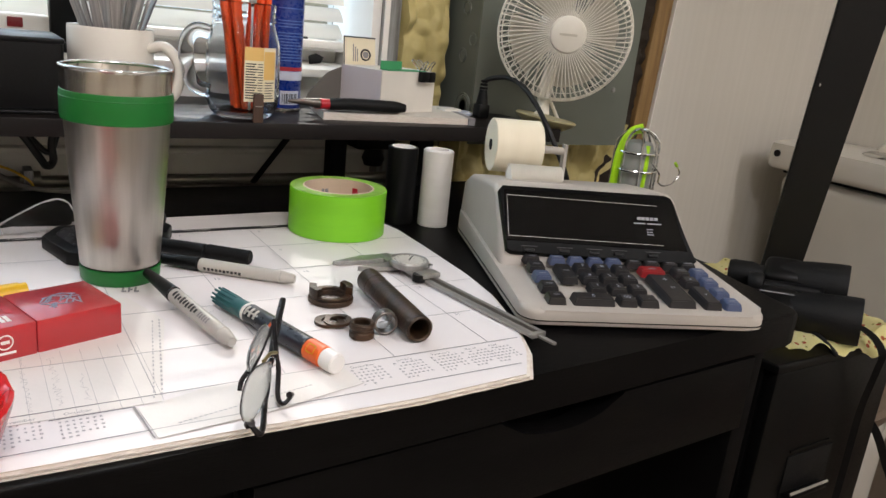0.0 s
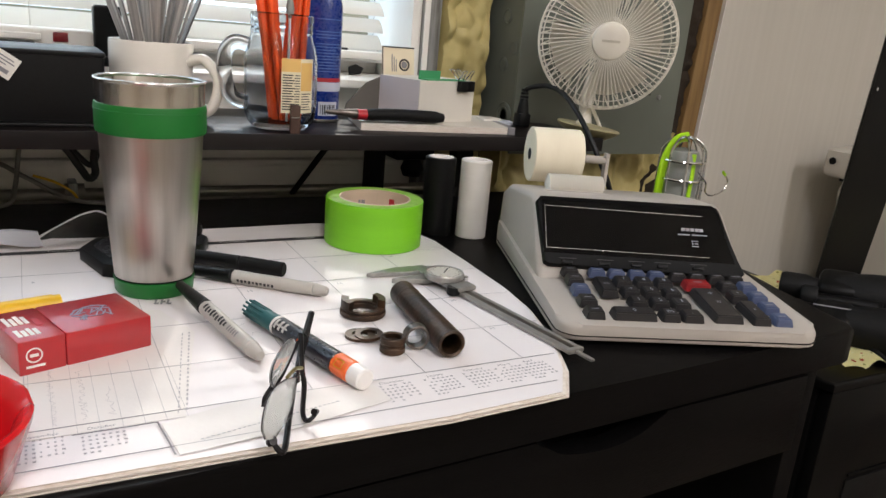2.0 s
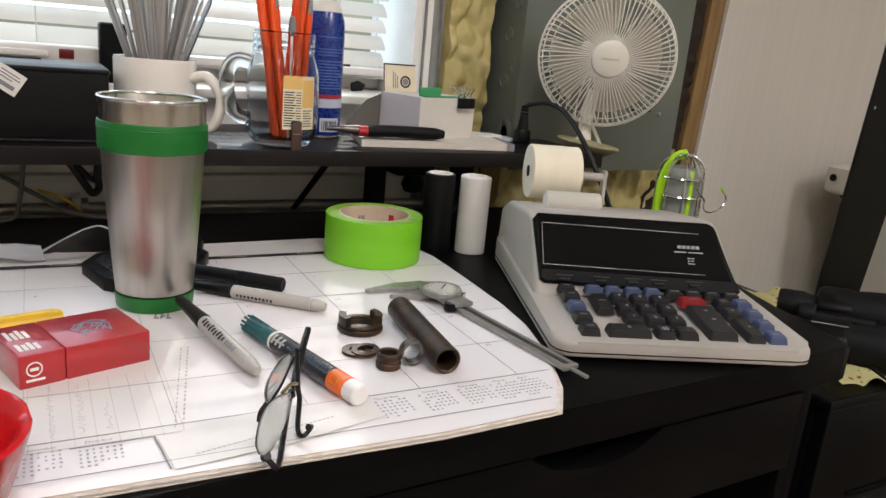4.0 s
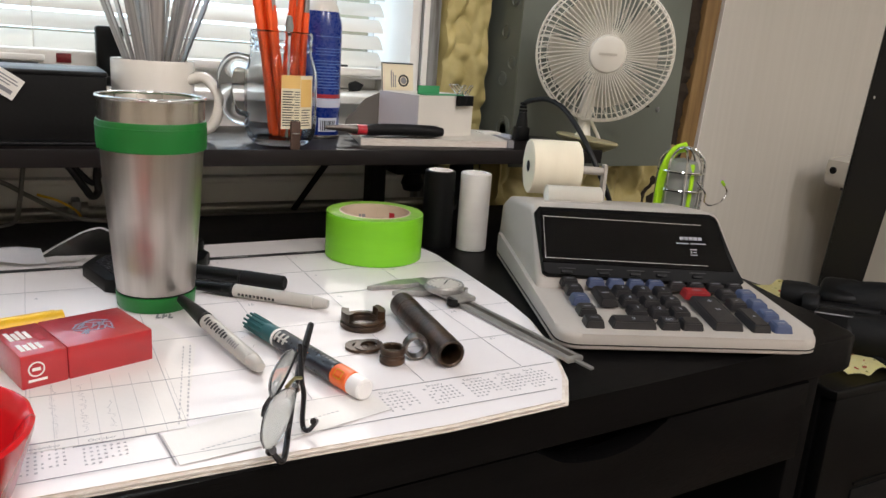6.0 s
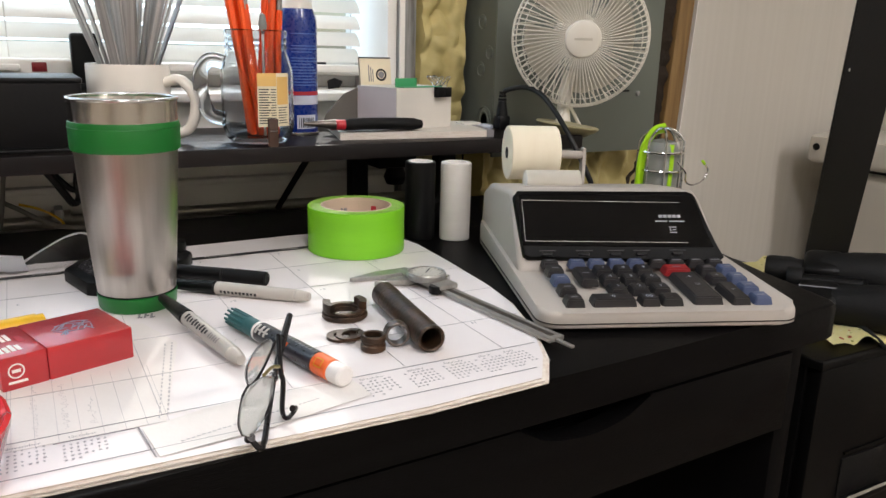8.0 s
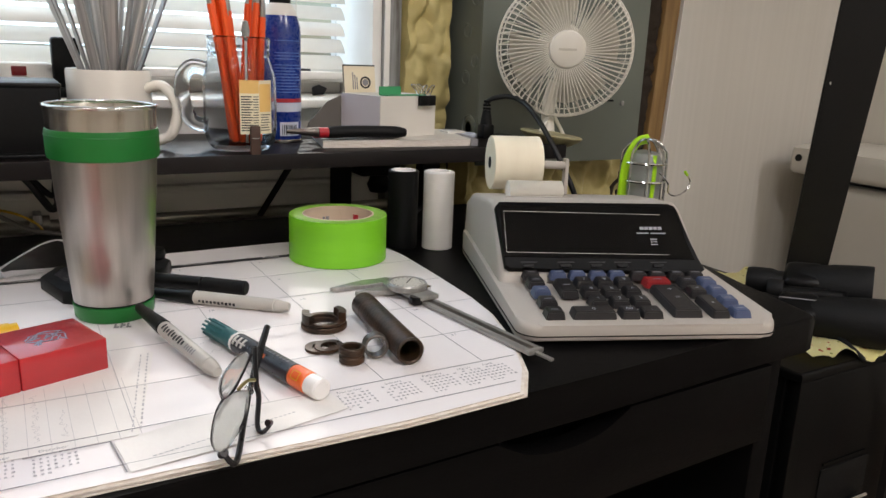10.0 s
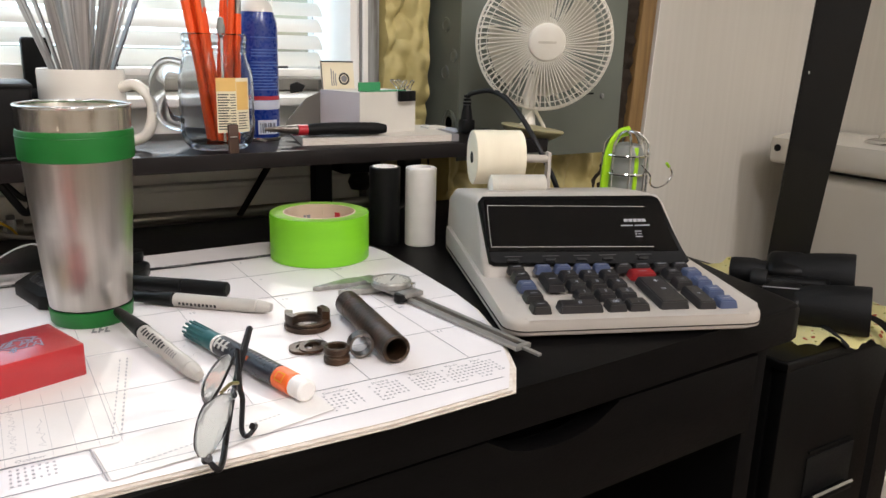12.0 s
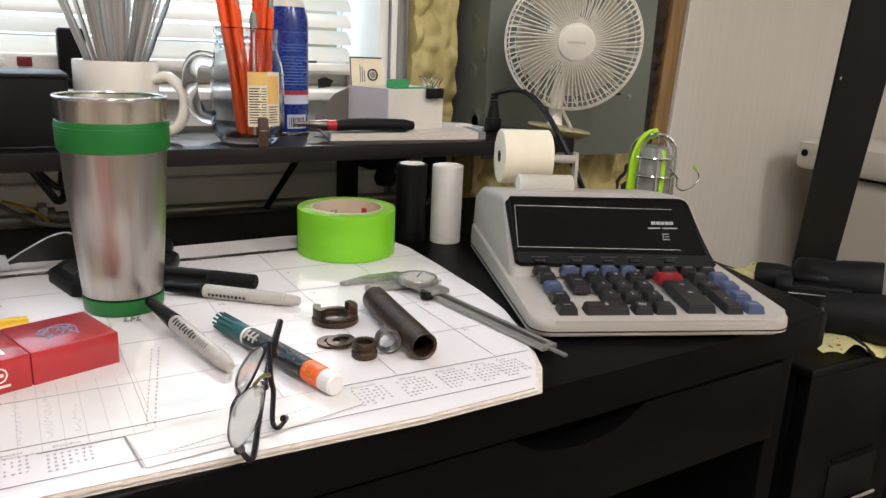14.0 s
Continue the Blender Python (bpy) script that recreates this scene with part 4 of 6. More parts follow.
def caliper():
    ax = math.degrees(math.atan2(0.440 - 0.617, 0.401 - 0.3775))
    t = thing("dial_caliper", pose(0.3775, 0.617, SURF, 0, 0, ax), "steel dial caliper lying on a calendar", "caliper")
    part("beam", box(-0.030, 0.184, -0.0075, 0.0075, 0.0005, 0.0040, 0.0006), CAL_STEEL, t)
    part("beam_groove", box(0.03, 0.183, -0.0022, 0.0022, 0.0038, 0.0044), RUST_LIGHT, t)
    part("beam_end", box(0.184, 0.188, -0.0078, 0.0078, 0.0004, 0.0042, 0.0006), CAL_STEEL, t)
    part("depth_rod", box(0.180, 0.205, -0.0018, 0.0018, 0.0008, 0.0030, 0.0004), CAL_STEEL, t)
    part("fixed_jaw", prism([(-0.030, -0.0075), (-0.014, -0.0075), (-0.015, -0.020), (-0.0225, -0.056), (-0.0255, -0.058), (-0.032, -0.024)], 0.0005, 0.0042, 0.0005), CAL_STEEL, t, "fixed jaw")
    part("fixed_inner_jaw", prism([(-0.028, 0.0075), (-0.016, 0.0075), (-0.019, 0.020), (-0.022, 0.020)], 0.001, 0.0035, 0.0004), CAL_STEEL, t)
    part("slide", box(-0.002, 0.044, -0.0115, 0.0115, 0.0035, 0.0075, 0.001), CAL_STEEL, t)
    part("sliding_jaw", prism([(-0.002, -0.0105), (0.014, -0.0105), (0.012, -0.020), (0.001, -0.044), (-0.001, -0.046), (-0.002, -0.022)], 0.0010, 0.0055, 0.0005), CAL_STEEL, t, "sliding jaw")
    part("sliding_inner_jaw", prism([(0.002, 0.0105), (0.012, 0.0105), (0.004, 0.022), (0.002, 0.022)], 0.001, 0.0035, 0.0004), CAL_STEEL, t)
    dial = part("dial", lathe([(0.0, 0.007), (0.0165, 0.007), (0.0182, 0.0085), (0.0184, 0.0125), (0.0172, 0.0140), (0.0162, 0.0135), (0.0160, 0.0125), (0, 0.0125)], 44, m=pose(0.020, -0.003, 0)), CAL_STEEL, t, "round dial with bezel")
    part("dial_face", lathe([(0, 0.0126), (0.0158, 0.0126), (0.0158, 0.0129), (0, 0.0129)], 40, m=pose(0.020, -0.003, 0)), mat("dial_white", "cfcbc0", 0.3, coat=0.5), dial, "pale dial face")
    part("needle", box(-0.0006, 0.0006, -0.002, 0.0125, 0.0130, 0.0133), INK, dial, m=pose(0.020, -0.003, 0, 0, 0, 40))
    for k in range(20):
        part("dial_tick", box(-0.0002, 0.0002, 0.0128, 0.0150, 0.0130, 0.0132), INK, dial, m=pose(0.020, -0.003, 0, 0, 0, 18 * k))
    part("thumb_roller", lathe([(0, 0), (0.0055, 0), (0.006, 0.001), (0.006, 0.006), (0.0055, 0.007), (0, 0.007)], 24, m=pose(0.046, -0.011, 0.0015)), BLACK_PLASTIC, t, "black thumb roller")
    part("thumb_clamp", box(0.038, 0.052, -0.012, 0.010, 0.0042, 0.0090, 0.0015), CAL_STEEL, t)
    part("lock_screw", lathe([(0, 0), (0.004, 0), (0.0042, 0.006), (0, 0.0065)], 20, m=pose(0.030, 0.012, 0.004)), CHROME, t)


caliper()


def tape_roll():
    t = thing("green_tape_roll", pose(0.3705, 0.748, SURF), "lime green masking tape roll standing flat on a calendar", "tape roll")
    part("outer_face", lathe([(0.0378, 0.0005), (0.0512, 0.0), (0.0518, 0.0006), (0.0518, 0.0474), (0.0512, 0.048), (0.0378, 0.0478)], 80, caps=False), GREEN_TAPE, t, "lime green tape")
    part("wound_edge", lathe([(0.0380, 0.0481), (0.0450, 0.0486), (0.0506, 0.0483)], 80, caps=False), TAPE_EDGE, t, "edge of the wound layers")
    part("core", lathe([(0.0378, 0.0), (0.0381, 0.0483), (0.0363, 0.0485), (0.0360, 0.0), (0.0378, 0.0)], 72, caps=False), LABEL_PINK, t, "pale printed card core")
    part("core_seam", arc_wall(0.0357, 0.0361, 0.004, 0.046, 62, 63.2, 2), CARD, t, smooth=False)
    for a0, a1, z0, z1, mt in ((30, 40, 0.026, 0.040, CAN_RED), (28, 31, 0.028, 0.036, CAN_RED), (84, 90, 0.026, 0.037, INK_GREY), (92, 96, 0.026, 0.037, INK_GREY), (22, 24, 0.014, 0.022, INK_GREY)):
        part("core_print", arc_wall(0.0356, 0.0362, z0, z1, a0, a1, 4), mt, t, smooth=False)
    part("loose_end", arc_wall(0.0517, 0.0521, 0.0005, 0.0475, 236, 262, 12), GREEN_TAPE, t)


tape_roll()
for x, y, mt, lab, cat in ((0.5005, 0.7605, mat("white_roll_paper", "dcd8d2", 0.5, color2="cfcac3", scale=14, stretch=(1, 1, 5), bump=0.1), "white wrapped roll standing on end", "roll"),
                           (0.4640, 0.7800, BLACK_PLASTIC, "black wrapped roll standing on end", "roll")):
    t = thing("tape_tube", pose(x, y, DESK), lab, cat)
    r, h = 0.0178, 0.0905
    part("wrap", lathe([(0, 0), (r - 0.001, 0), (r, 0.001), (r, h - 0.0012), (r - 0.001, h), (0.0125, h - 0.0002), (0.0122, h - 0.004), (0, h - 0.004)], 48), mt, t)
    part("core_disc", lathe([(0, h - 0.004), (0.0120, h - 0.0038), (0.0120, h + 0.0004), (0.0140, h + 0.0006), (0.0145, h + 0.0001)], 40, caps=False), WHITE_CAP, t, "white end disc")


# ---------- calculator ----------
STRIP_PAPER = mat("white_printing_paper", "eeeadf", 0.7, color2="e4dfd2", scale=12)
def calculator():
    t = thing("printing_calculator", pose(0.4035, 0.4595, DESK, 0, 0, -21.8), "grey desktop printing calculator with dark display hood", "calculator")
    W, DW = 0.2110, 0.2265
    deck = lambda y: 0.0178 + 0.110 * y

    def section(pts, x0, x1, bevel):
        bm = prism(pts, 0, x1 - x0)
        bmesh.ops.transform(bm, matrix=Matrix(((0, 0, 1, x0), (1, 0, 0, 0), (0, 1, 0, 0), (0, 0, 0, 1))), verts=bm.verts)
        bmesh.ops.recalc_face_normals(bm, faces=bm.faces)
        bmesh.ops.bevel(bm, geom=[e for e in bm.edges if abs(e.verts[0].co.x - e.verts[1].co.x) < 1e-6], offset=bevel, segments=4, affect="EDGES", profile=0.5)
        return bm

    # tray: rounded plan outline
    def rounded(x0, x1, y0, y1, r, n=8):
        out = []
        for cx, cy, a in ((x1 - r, y0 + r, -90), (x1 - r, y1 - r, 0), (x0 + r, y1 - r, 90), (x0 + r, y0 + r, 180)):
            out += [(cx + r * math.cos(radians(a + 90 * k / n)), cy + r * math.sin(radians(a + 90 * k / n))) for k in range(n + 1)]
        return out

    bm = prism(rounded(0.004, DW - 0.004, 0.005, 0.296, 0.016), 0.0025, 0.0062, 0.001)
    part("base_tray", bm, CALC_GREY, t, "grey lower shell")
    bm = prism(rounded(0.003, DW, 0.0, 0.296, 0.018), 0.0055, 0.0175, 0.0050, seg=4)
    for v in bm.verts:
        if v.co.z > 0.011:
            v.co.z += 0.110 * max(0.0, min(v.co.y, 0.11))
    part("deck", bm, CALC_GREY, t, "grey keyboard deck")
    shell = section([(0.096, 0.012), (0.102, 0.027), (0.112, 0.040), (0.148, 0.0835), (0.158, 0.0875), (0.200, 0.0835), (0.262, 0.0755), (0.292, 0.062), (0.300, 0.012)], 0.007, W - 0.003, 0.006)
    for v in shell.verts:
        if v.co.x > 0.1:
            v.co.x -= 0.0125 * max(0.0, min(1.0, (v.co.z - 0.030) / 0.054))
    part("housing", shell, CALC_GREY, t, "grey printer housing")
    part("shell_seam", prism(rounded(0.0022, DW + 0.0008, -0.0008, 0.2968, 0.0185), 0.0080, 0.0086), CALC_FRAME, t, smooth=False)
    # display hood on the slope from (0.107, 0.030) to (0.150, 0.0835)
    slope = math.degrees(math.atan2(0.0535, 0.043))
    hl = math.hypot(0.0535, 0.043)
    hood = part("display_hood", prism([(0.004, 0.004), (0.0085, 0.001), (0.1905, -0.004), (0.1960, 0.000), (0.1845, 0.030), (0.1805, hl - 0.008), (0.1780, hl - 0.002), (0.172, hl + 0.001), (0.004, hl + 0.001), (0.0, hl - 0.004)], 0, 0.007, 0.0015), CALC_FRAME, t, "charcoal display hood",
                m=pose(0.0080, 0.1045, 0.0310, slope, 0, 0))
    part("display", prism([(0.0035, 0.0125), (0.187, 0.0095), (0.1815, 0.030), (0.1775, hl - 0.009), (0.172, hl - 0.004), (0.0045, hl - 0.004)], 0.0068, 0.0078), CALC_DARK, hood, "glossy smoked display window", smooth=False)
    # white bars painted as light glinting along the edges of the glossy cover
    part("display_glint_lines", bars([(0.006, 0.162, 0.0152, 0.0155), (0.006, 0.160, hl - 0.0113, hl - 0.0110), (0.006, 0.0062, 0.0152, hl - 0.0110)], z=0.0079), WHITE_PAINT, hood, smooth=False, m=pose(0, 0.0015, 0, 0, 0, -0.9))
    part("brand_bar", bars([(0.141 + 0.0045 * k, 0.1448 + 0.0045 * k, 0.0448, 0.0480) for k in range(5)], z=0.0079), LEGEND, hood, smooth=False, m=pose(-0.003, -0.0045, 0))
    part("model_bar", bars([(0.137, 0.149, 0.0405, 0.0418), (0.151, 0.166, 0.0405, 0.0418)], z=0.0079), LEGEND, hood, smooth=False, m=pose(-0.003, -0.0045, 0))
    part("digit_badge", bars([(0.1495, 0.1565, 0.0290, 0.0300), (0.1495, 0.1565, 0.0345, 0.0355), (0.1500, 0.1512, 0.0310, 0.0335), (0.1525, 0.1560, 0.0318, 0.0328)], z=0.0079), LEGEND, hood, smooth=False, m=pose(-0.003, -0.0045, 0))
    for x in (0.020, 0.055, 0.085, 0.110, 0.145):
        part("slide_switch", box(x, x + 0.010, 0.0015, 0.0050, 0.0065, 0.0092, 0.0008), BLACK_PLASTIC, hood)
        part("switch_legend", bars([(x - 0.002, x + 0.014, 0.0068, 0.0074)], z=0.0071), SWITCH_INK, hood, smooth=False)

    # keys
    def key(x, y, w, d, mt, legend="", mark=None):
        h, z = 0.0068, deck(y) - 0.0008
        bm = bmesh.new()
        lo = [bm.verts.new((sx * w / 2, sy * d / 2, 0)) for sx, sy in ((-1, -1), (1, -1), (1, 1), (-1, 1))]
        hi = [bm.verts.new((sx * (w / 2 - 0.0016), sy * (d / 2 - 0.0013) + 0.0006, h)) for sx, sy in ((-1, -1), (1, -1), (1, 1), (-1, 1))]
        bm.faces.new(lo[::-1])
        top = bm.faces.new(hi)
        for i in range(4):
            bm.faces.new((lo[i], lo[(i + 1) % 4], hi[(i + 1) % 4], hi[i]))
        bmesh.ops.bevel(bm, geom=[e for e in bm.edges if e.verts[0].co.z + e.verts[1].co.z > 0.001], offset=0.0009, segments=2, affect="EDGES")
        k = part("key", bm, mt, t, m=pose(x, y, z, 6, 0, 0))
        if legend:
            part("legend", text_bm(legend, 0.0062), CAN_LIGHT, k, smooth=False, m=pose(0, 0, h + 0.0002))
        elif mark is not None:
            part("legend_bar", bars([(-mark, mark, -0.0005, 0.0005)], z=h), LEGEND, k, smooth=False)

    R = (0.0175, 0.0385, 0.0590, 0.0790, 0.0960)
    kw, kd = 0.0162, 0.0150
    for r, y in enumerate(R):
        key(0.0350, y, kw, kd if r < 4 else 0.0105, KEY_BLUE if r == 2 else KEY_DARK, mark=0.003)
    key(0.0600, 0.0960, kw, 0.0105, KEY_BLUE, mark=0.003)
    key(0.0595, 0.0670, kw, 0.0310, KEY_DARK, mark=0.003)
    key(0.0680, 0.0175, 0.0370, kd, KEY_DARK, "0")
    key(0.0985, 0.0175, kw, kd, KEY_DARK, "00")
    key(0.1175, 0.0175, kw + 0.002, kd, KEY_DARK, ".")
    for r in range(3):
        for c in range(3):
            key(0.0790 + 0.0188 * c, R[1 + r], kw, kd, KEY_DARK, str(1 + 3 * r + c))
    for k, x in enumerate((0.0785, 0.0975, 0.1160)):
        key(x, 0.0960, kw, 0.0105, KEY_BLUE, mark=0.003)
    for x in (0.1365, 0.1545, 0.1735, 0.1920):
        key(x, 0.0950, kw, 0.0095, KEY_DARK, mark=0.004)
    key(0.1480, 0.0790, 0.0250, 0.0140, KEY_RED, mark=0.004)
    key(0.1490, 0.0400, 0.0255, 0.0560, KEY_DARK)
    part("plus_legend", text_bm("+", 0.010), CAN_LIGHT, t, smooth=False, m=pose(0.149, 0.053, deck(0.053) + 0.0072, 6, 0, 0))
    part("equals_legend", text_bm("=", 0.009), CAN_LIGHT, t, smooth=False, m=pose(0.149, 0.036, deck(0.036) + 0.0075, 6, 0, 0))
    key(0.1770, 0.0790, kw, kd, KEY_DARK, mark=0.003)
    key(0.1770, 0.0590, kw, kd, KEY_DARK, "÷")
    key(0.1770, 0.0280, kw, 0.036, KEY_DARK, "×")
    for r in range(4):
        key(0.1960, R[r], kw, kd, KEY_BLUE, mark=0.003)
    # paper roll, its holder, and the tape coming out
    roll = part("paper_roll", lathe([(0.006, 0.0), (0.0285, 0.0), (0.0295, 0.0008), (0.0295, 0.0532), (0.0285, 0.054), (0.006, 0.054), (0.006, 0.0)], 56, caps=False, m=pose(0.028, 0.272, 0.108, 0, 90, 0)), ROLL_PAPER, t, "cream paper roll")
    part("roll_core", lathe([(0.0058, 0.0004), (0.0068, 0.0002), (0.0068, 0.0566), (0.0058, 0.0566)], 24, caps=False, m=pose(0.028, 0.272, 0.108, 0, 90, 0)), BLACK_PLASTIC, roll)
    part("roll_hole", lathe([(0, -0.0006), (0.0062, -0.0006), (0.0062, 0.004), (0, 0.004)], 20, m=pose(0.028, 0.272, 0.108, 0, 90, 0)), BLACK_MATTE, roll)
    part("spindle", tube([(0.034, 0.272, 0.108), (0.117, 0.272, 0.106)], 0.0045, 14, smooth=False), CALC_GREY, t)
    part("holder_arm", prism([(-0.006, 0), (0.006, 0), (0.005, 0.046), (-0.005, 0.046)], 0, 0.004, 0.001), CALC_GREY, t, "grey roll holder arm", m=pose(0.113, 0.272, 0.068, 90, 0, 90))
    bm = bmesh.new()
    rows = []
    for k in range(15):
        a = radians(-20 + 200 * k / 14)
        rows.append([bm.verts.new((x, 0.214 + 0.0125 * math.cos(a), 0.0855 + 0.0125 * math.sin(a))) for x in (0.036, 0.093)])
    for p, q in zip(rows, rows[1:]):
        bm.faces.new((p[0], p[1], q[1], q[0]))
    bmesh.ops.solidify(bm, geom=bm.faces[:], thickness=0.0006)
    part("paper_strip", bm, STRIP_PAPER, t, "curled end of printing paper")
    part("strip_core", tube([(0.037, 0.214, 0.0855), (0.092, 0.214, 0.0855)], 0.0112, 20, smooth=False), STRIP_PAPER, t)
    part("tear_bar", box(0.030, 0.100, 0.194, 0.198, 0.0815, 0.0848, 0.001), CALC_GREY, t)
    for x, y in ((0.02, 0.02), (0.195, 0.02), (0.02, 0.28), (0.195, 0.28)):
        part("foot", lathe([(0, 0), (0.006, 0), (0.006, 0.004), (0, 0.004)], 14, m=pose(x, y, 0)), RUBBER, t)


calculator()

# ---------- shelf over the back of the desk ----------
SHELF = 0.846
shelf = thing("wall_shelf", pose(0, 0, SHELF), "dark brown laminate wall shelf on black brackets", "shelf")
part("board", prism([(-1.1, 0.832), (0.742, 0.832), (0.742, 0.978), (0.688, 0.978), (0.688, 1.046), (-1.1, 1.046)], -0.018, 0, 0.0012), SHELF_WOOD, shelf, "dark brown shelf board")
for x in (0.359, -0.35):
    part("bracket_strut", tube([(x, 0.870, -0.020), (x, 0.995, -0.104)], 0.0050, 6, smooth=False, flat=0.6), BLACK_MATTE, shelf)
part("end_support", box(0.452, 0.474, 0.955, 0.978, -0.106, -0.018), BLACK_MATTE, shelf)
part("clamp_block", box(0.474, 0.535, 0.925, 0.975, -0.048, -0.018, 0.006), BLACK_MATTE, shelf)
part("clamp_grip", lathe([(0, 0), (0.012, 0.002), (0.016, 0.012), (0.010, 0.028), (0, 0.03)], 20, m=pose(0.51, 0.945, -0.074)), BLACK_MATTE, shelf)
part("end_support", box(0.585, 0.612, 0.955, 0.978, -0.106, -0.018), BLACK_MATTE, shelf)
# loose cables below the shelf
for i, (mt, pts, r) in enumerate((
        (CORD, [(0.070, 0.93, SHELF - 0.018), (0.085, 0.92, 0.813), (0.098, 0.92, 0.792), (0.106, 0.925, 0.780), (0.113, 0.93, 0.785), (0.112, 0.93, 0.803), (0.118, 0.94, SHELF - 0.018)], 0.0042),
        (CORD, [(0.078, 0.94, SHELF - 0.018), (0.095, 0.93, 0.806), (0.109, 0.93, 0.794), (0.118, 0.94, 0.81), (0.126, 0.95, SHELF - 0.018)], 0.0034),
        (WIRE_GREY, [(0.047, 1.0, SHELF - 0.018), (0.040, 1.0, 0.80), (0.034, 0.99, 0.76), (0.027, 0.97, 0.743), (0.0, 0.95, 0.7425)], 0.0026),
        (WIRE_GREY, [(-0.10, 1.01, 0.80), (0.0, 1.012, 0.787), (0.045, 1.005, 0.765), (0.086, 0.98, 0.745), (0.13, 0.96, 0.7425), (0.16, 0.965, 0.7425)], 0.0028),
        (YELLOW, [(0.052, 1.016, 0.765), (0.075, 1.014, 0.757), (0.095, 1.016, 0.742), (0.100, 1.014, 0.726)], 0.0016),
        (CORD, [(0.62, 0.99, 0.80), (0.60, 0.97, 0.77), (0.58, 0.95, 0.745), (0.55, 0.93, 0.7435)], 0.0035))):
    solid("loose_cable", tube(pts, r, 8), mt, ("black cable looped under a shelf", "black cable looped under a shelf", "grey cable hanging under a shelf", "grey cable hanging under a shelf", "thin yellow wire by a conduit", "black cable behind paper rolls")[i], "cable")

# black box with a white sticker
bb = thing("black_box", pose(0, 0, SHELF), "black cardboard box with a white sticker", "box")
part("body", box(-0.16, 0.121, 0.866, 0.968, 0.0, 0.0715, 0.004, 3), BLACK_MATTE, bb)
part("lid_edge", box(-0.162, 0.122, 0.865, 0.970, 0.067, 0.0730, 0.002), BLACK_PLASTIC, bb)
part("tray", box(-0.162, 0.112, 0.852, 0.866, 0.0, 0.004, 0.0015), BLACK_PLASTIC, bb)
st = part("sticker", prism([(-0.013, -0.011), (0.013, -0.011), (0.013, 0.011), (-0.013, 0.011)], 0, 0.0004), WHITE_PLASTIC, bb, "white printed sticker", smooth=False, m=pose(0.0315, 0.8632, 0.0585, 90, 0, 0) @ pose(0, 0, 0, 0, 0, -34))
part("sticker_print", bars([(-0.010, 0.008, 0.006, 0.0072), (-0.010, 0.010, 0.003, 0.0042), (-0.010, 0.004, 0.0, 0.0012), (-0.010, 0.009, -0.007, -0.003)], z=0.0005), INK_GREY, st, smooth=False)
# power strip and a black block on the sill
ps = thing("power_strip", pose(0, 1.045, WZ0), "white power strip with a red rocker switch", "power strip")
part("body", box(-0.30, 0.128, 0.0, 0.052, 0.0, 0.039, 0.004, 3), WHITE_PLASTIC, ps)
part("switch", box(0.082, 0.098, -0.0025, 0.010, 0.0245, 0.0355, 0.0012), mat("red_rocker", "7d2326", 0.3), ps, "dark red rocker switch")
part("dark_slot", box(-0.28, 0.063, -0.003, 0.010, 0.018, 0.0235, 0.001), BLACK_PLASTIC, ps)
part("socket_cover", box(-0.28, 0.070, -0.006, 0.0, 0.0255, 0.033, 0.002), WHITE_PAINT, ps)
ph = thing("black_handset", pose(0.136, 1.036, WZ0), "black upright handset by the window", "handset")
part("body", box(-0.011, 0.020, -0.004, 0.022, 0.0, 0.070, 0.004, 3), BLACK_PLASTIC, ph)
part("base", box(-0.016, 0.026, -0.008, 0.028, 0.0, 0.012, 0.003), BLACK_PLASTIC, ph)
# dark scraps on the sill and sash
solid("dark_scrap", prism([(0, 0), (0.018, 0.002), (0.024, 0.010), (0.012, 0.016), (0.001, 0.012)], 0, 0.004), BLACK_MATTE, "small dark scrap on a window sill", "scrap", m=pose(0.472, 1.10, WZ0 + 0.0005, 60, 0, 0))
for x in (0.225, 0.462):
    solid("sash_catch", box(x, x + 0.018, 1.128, 1.136, 0.9275, 0.9315, 0.001), INK, "small dark sash catch", "catch")

# white mug full of metal strips
def handle_tube(x0, z_top, z_bot, out, r):
    return [(x0, 0, z_top), (x0 + out * 0.55, 0, z_top + 0.004), (x0 + out, 0, z_top - 0.012), (x0 + out * 1.02, 0, (z_top + z_bot) / 2), (x0 + out * 0.75, 0, z_bot + 0.010), (x0, 0, z_bot)]


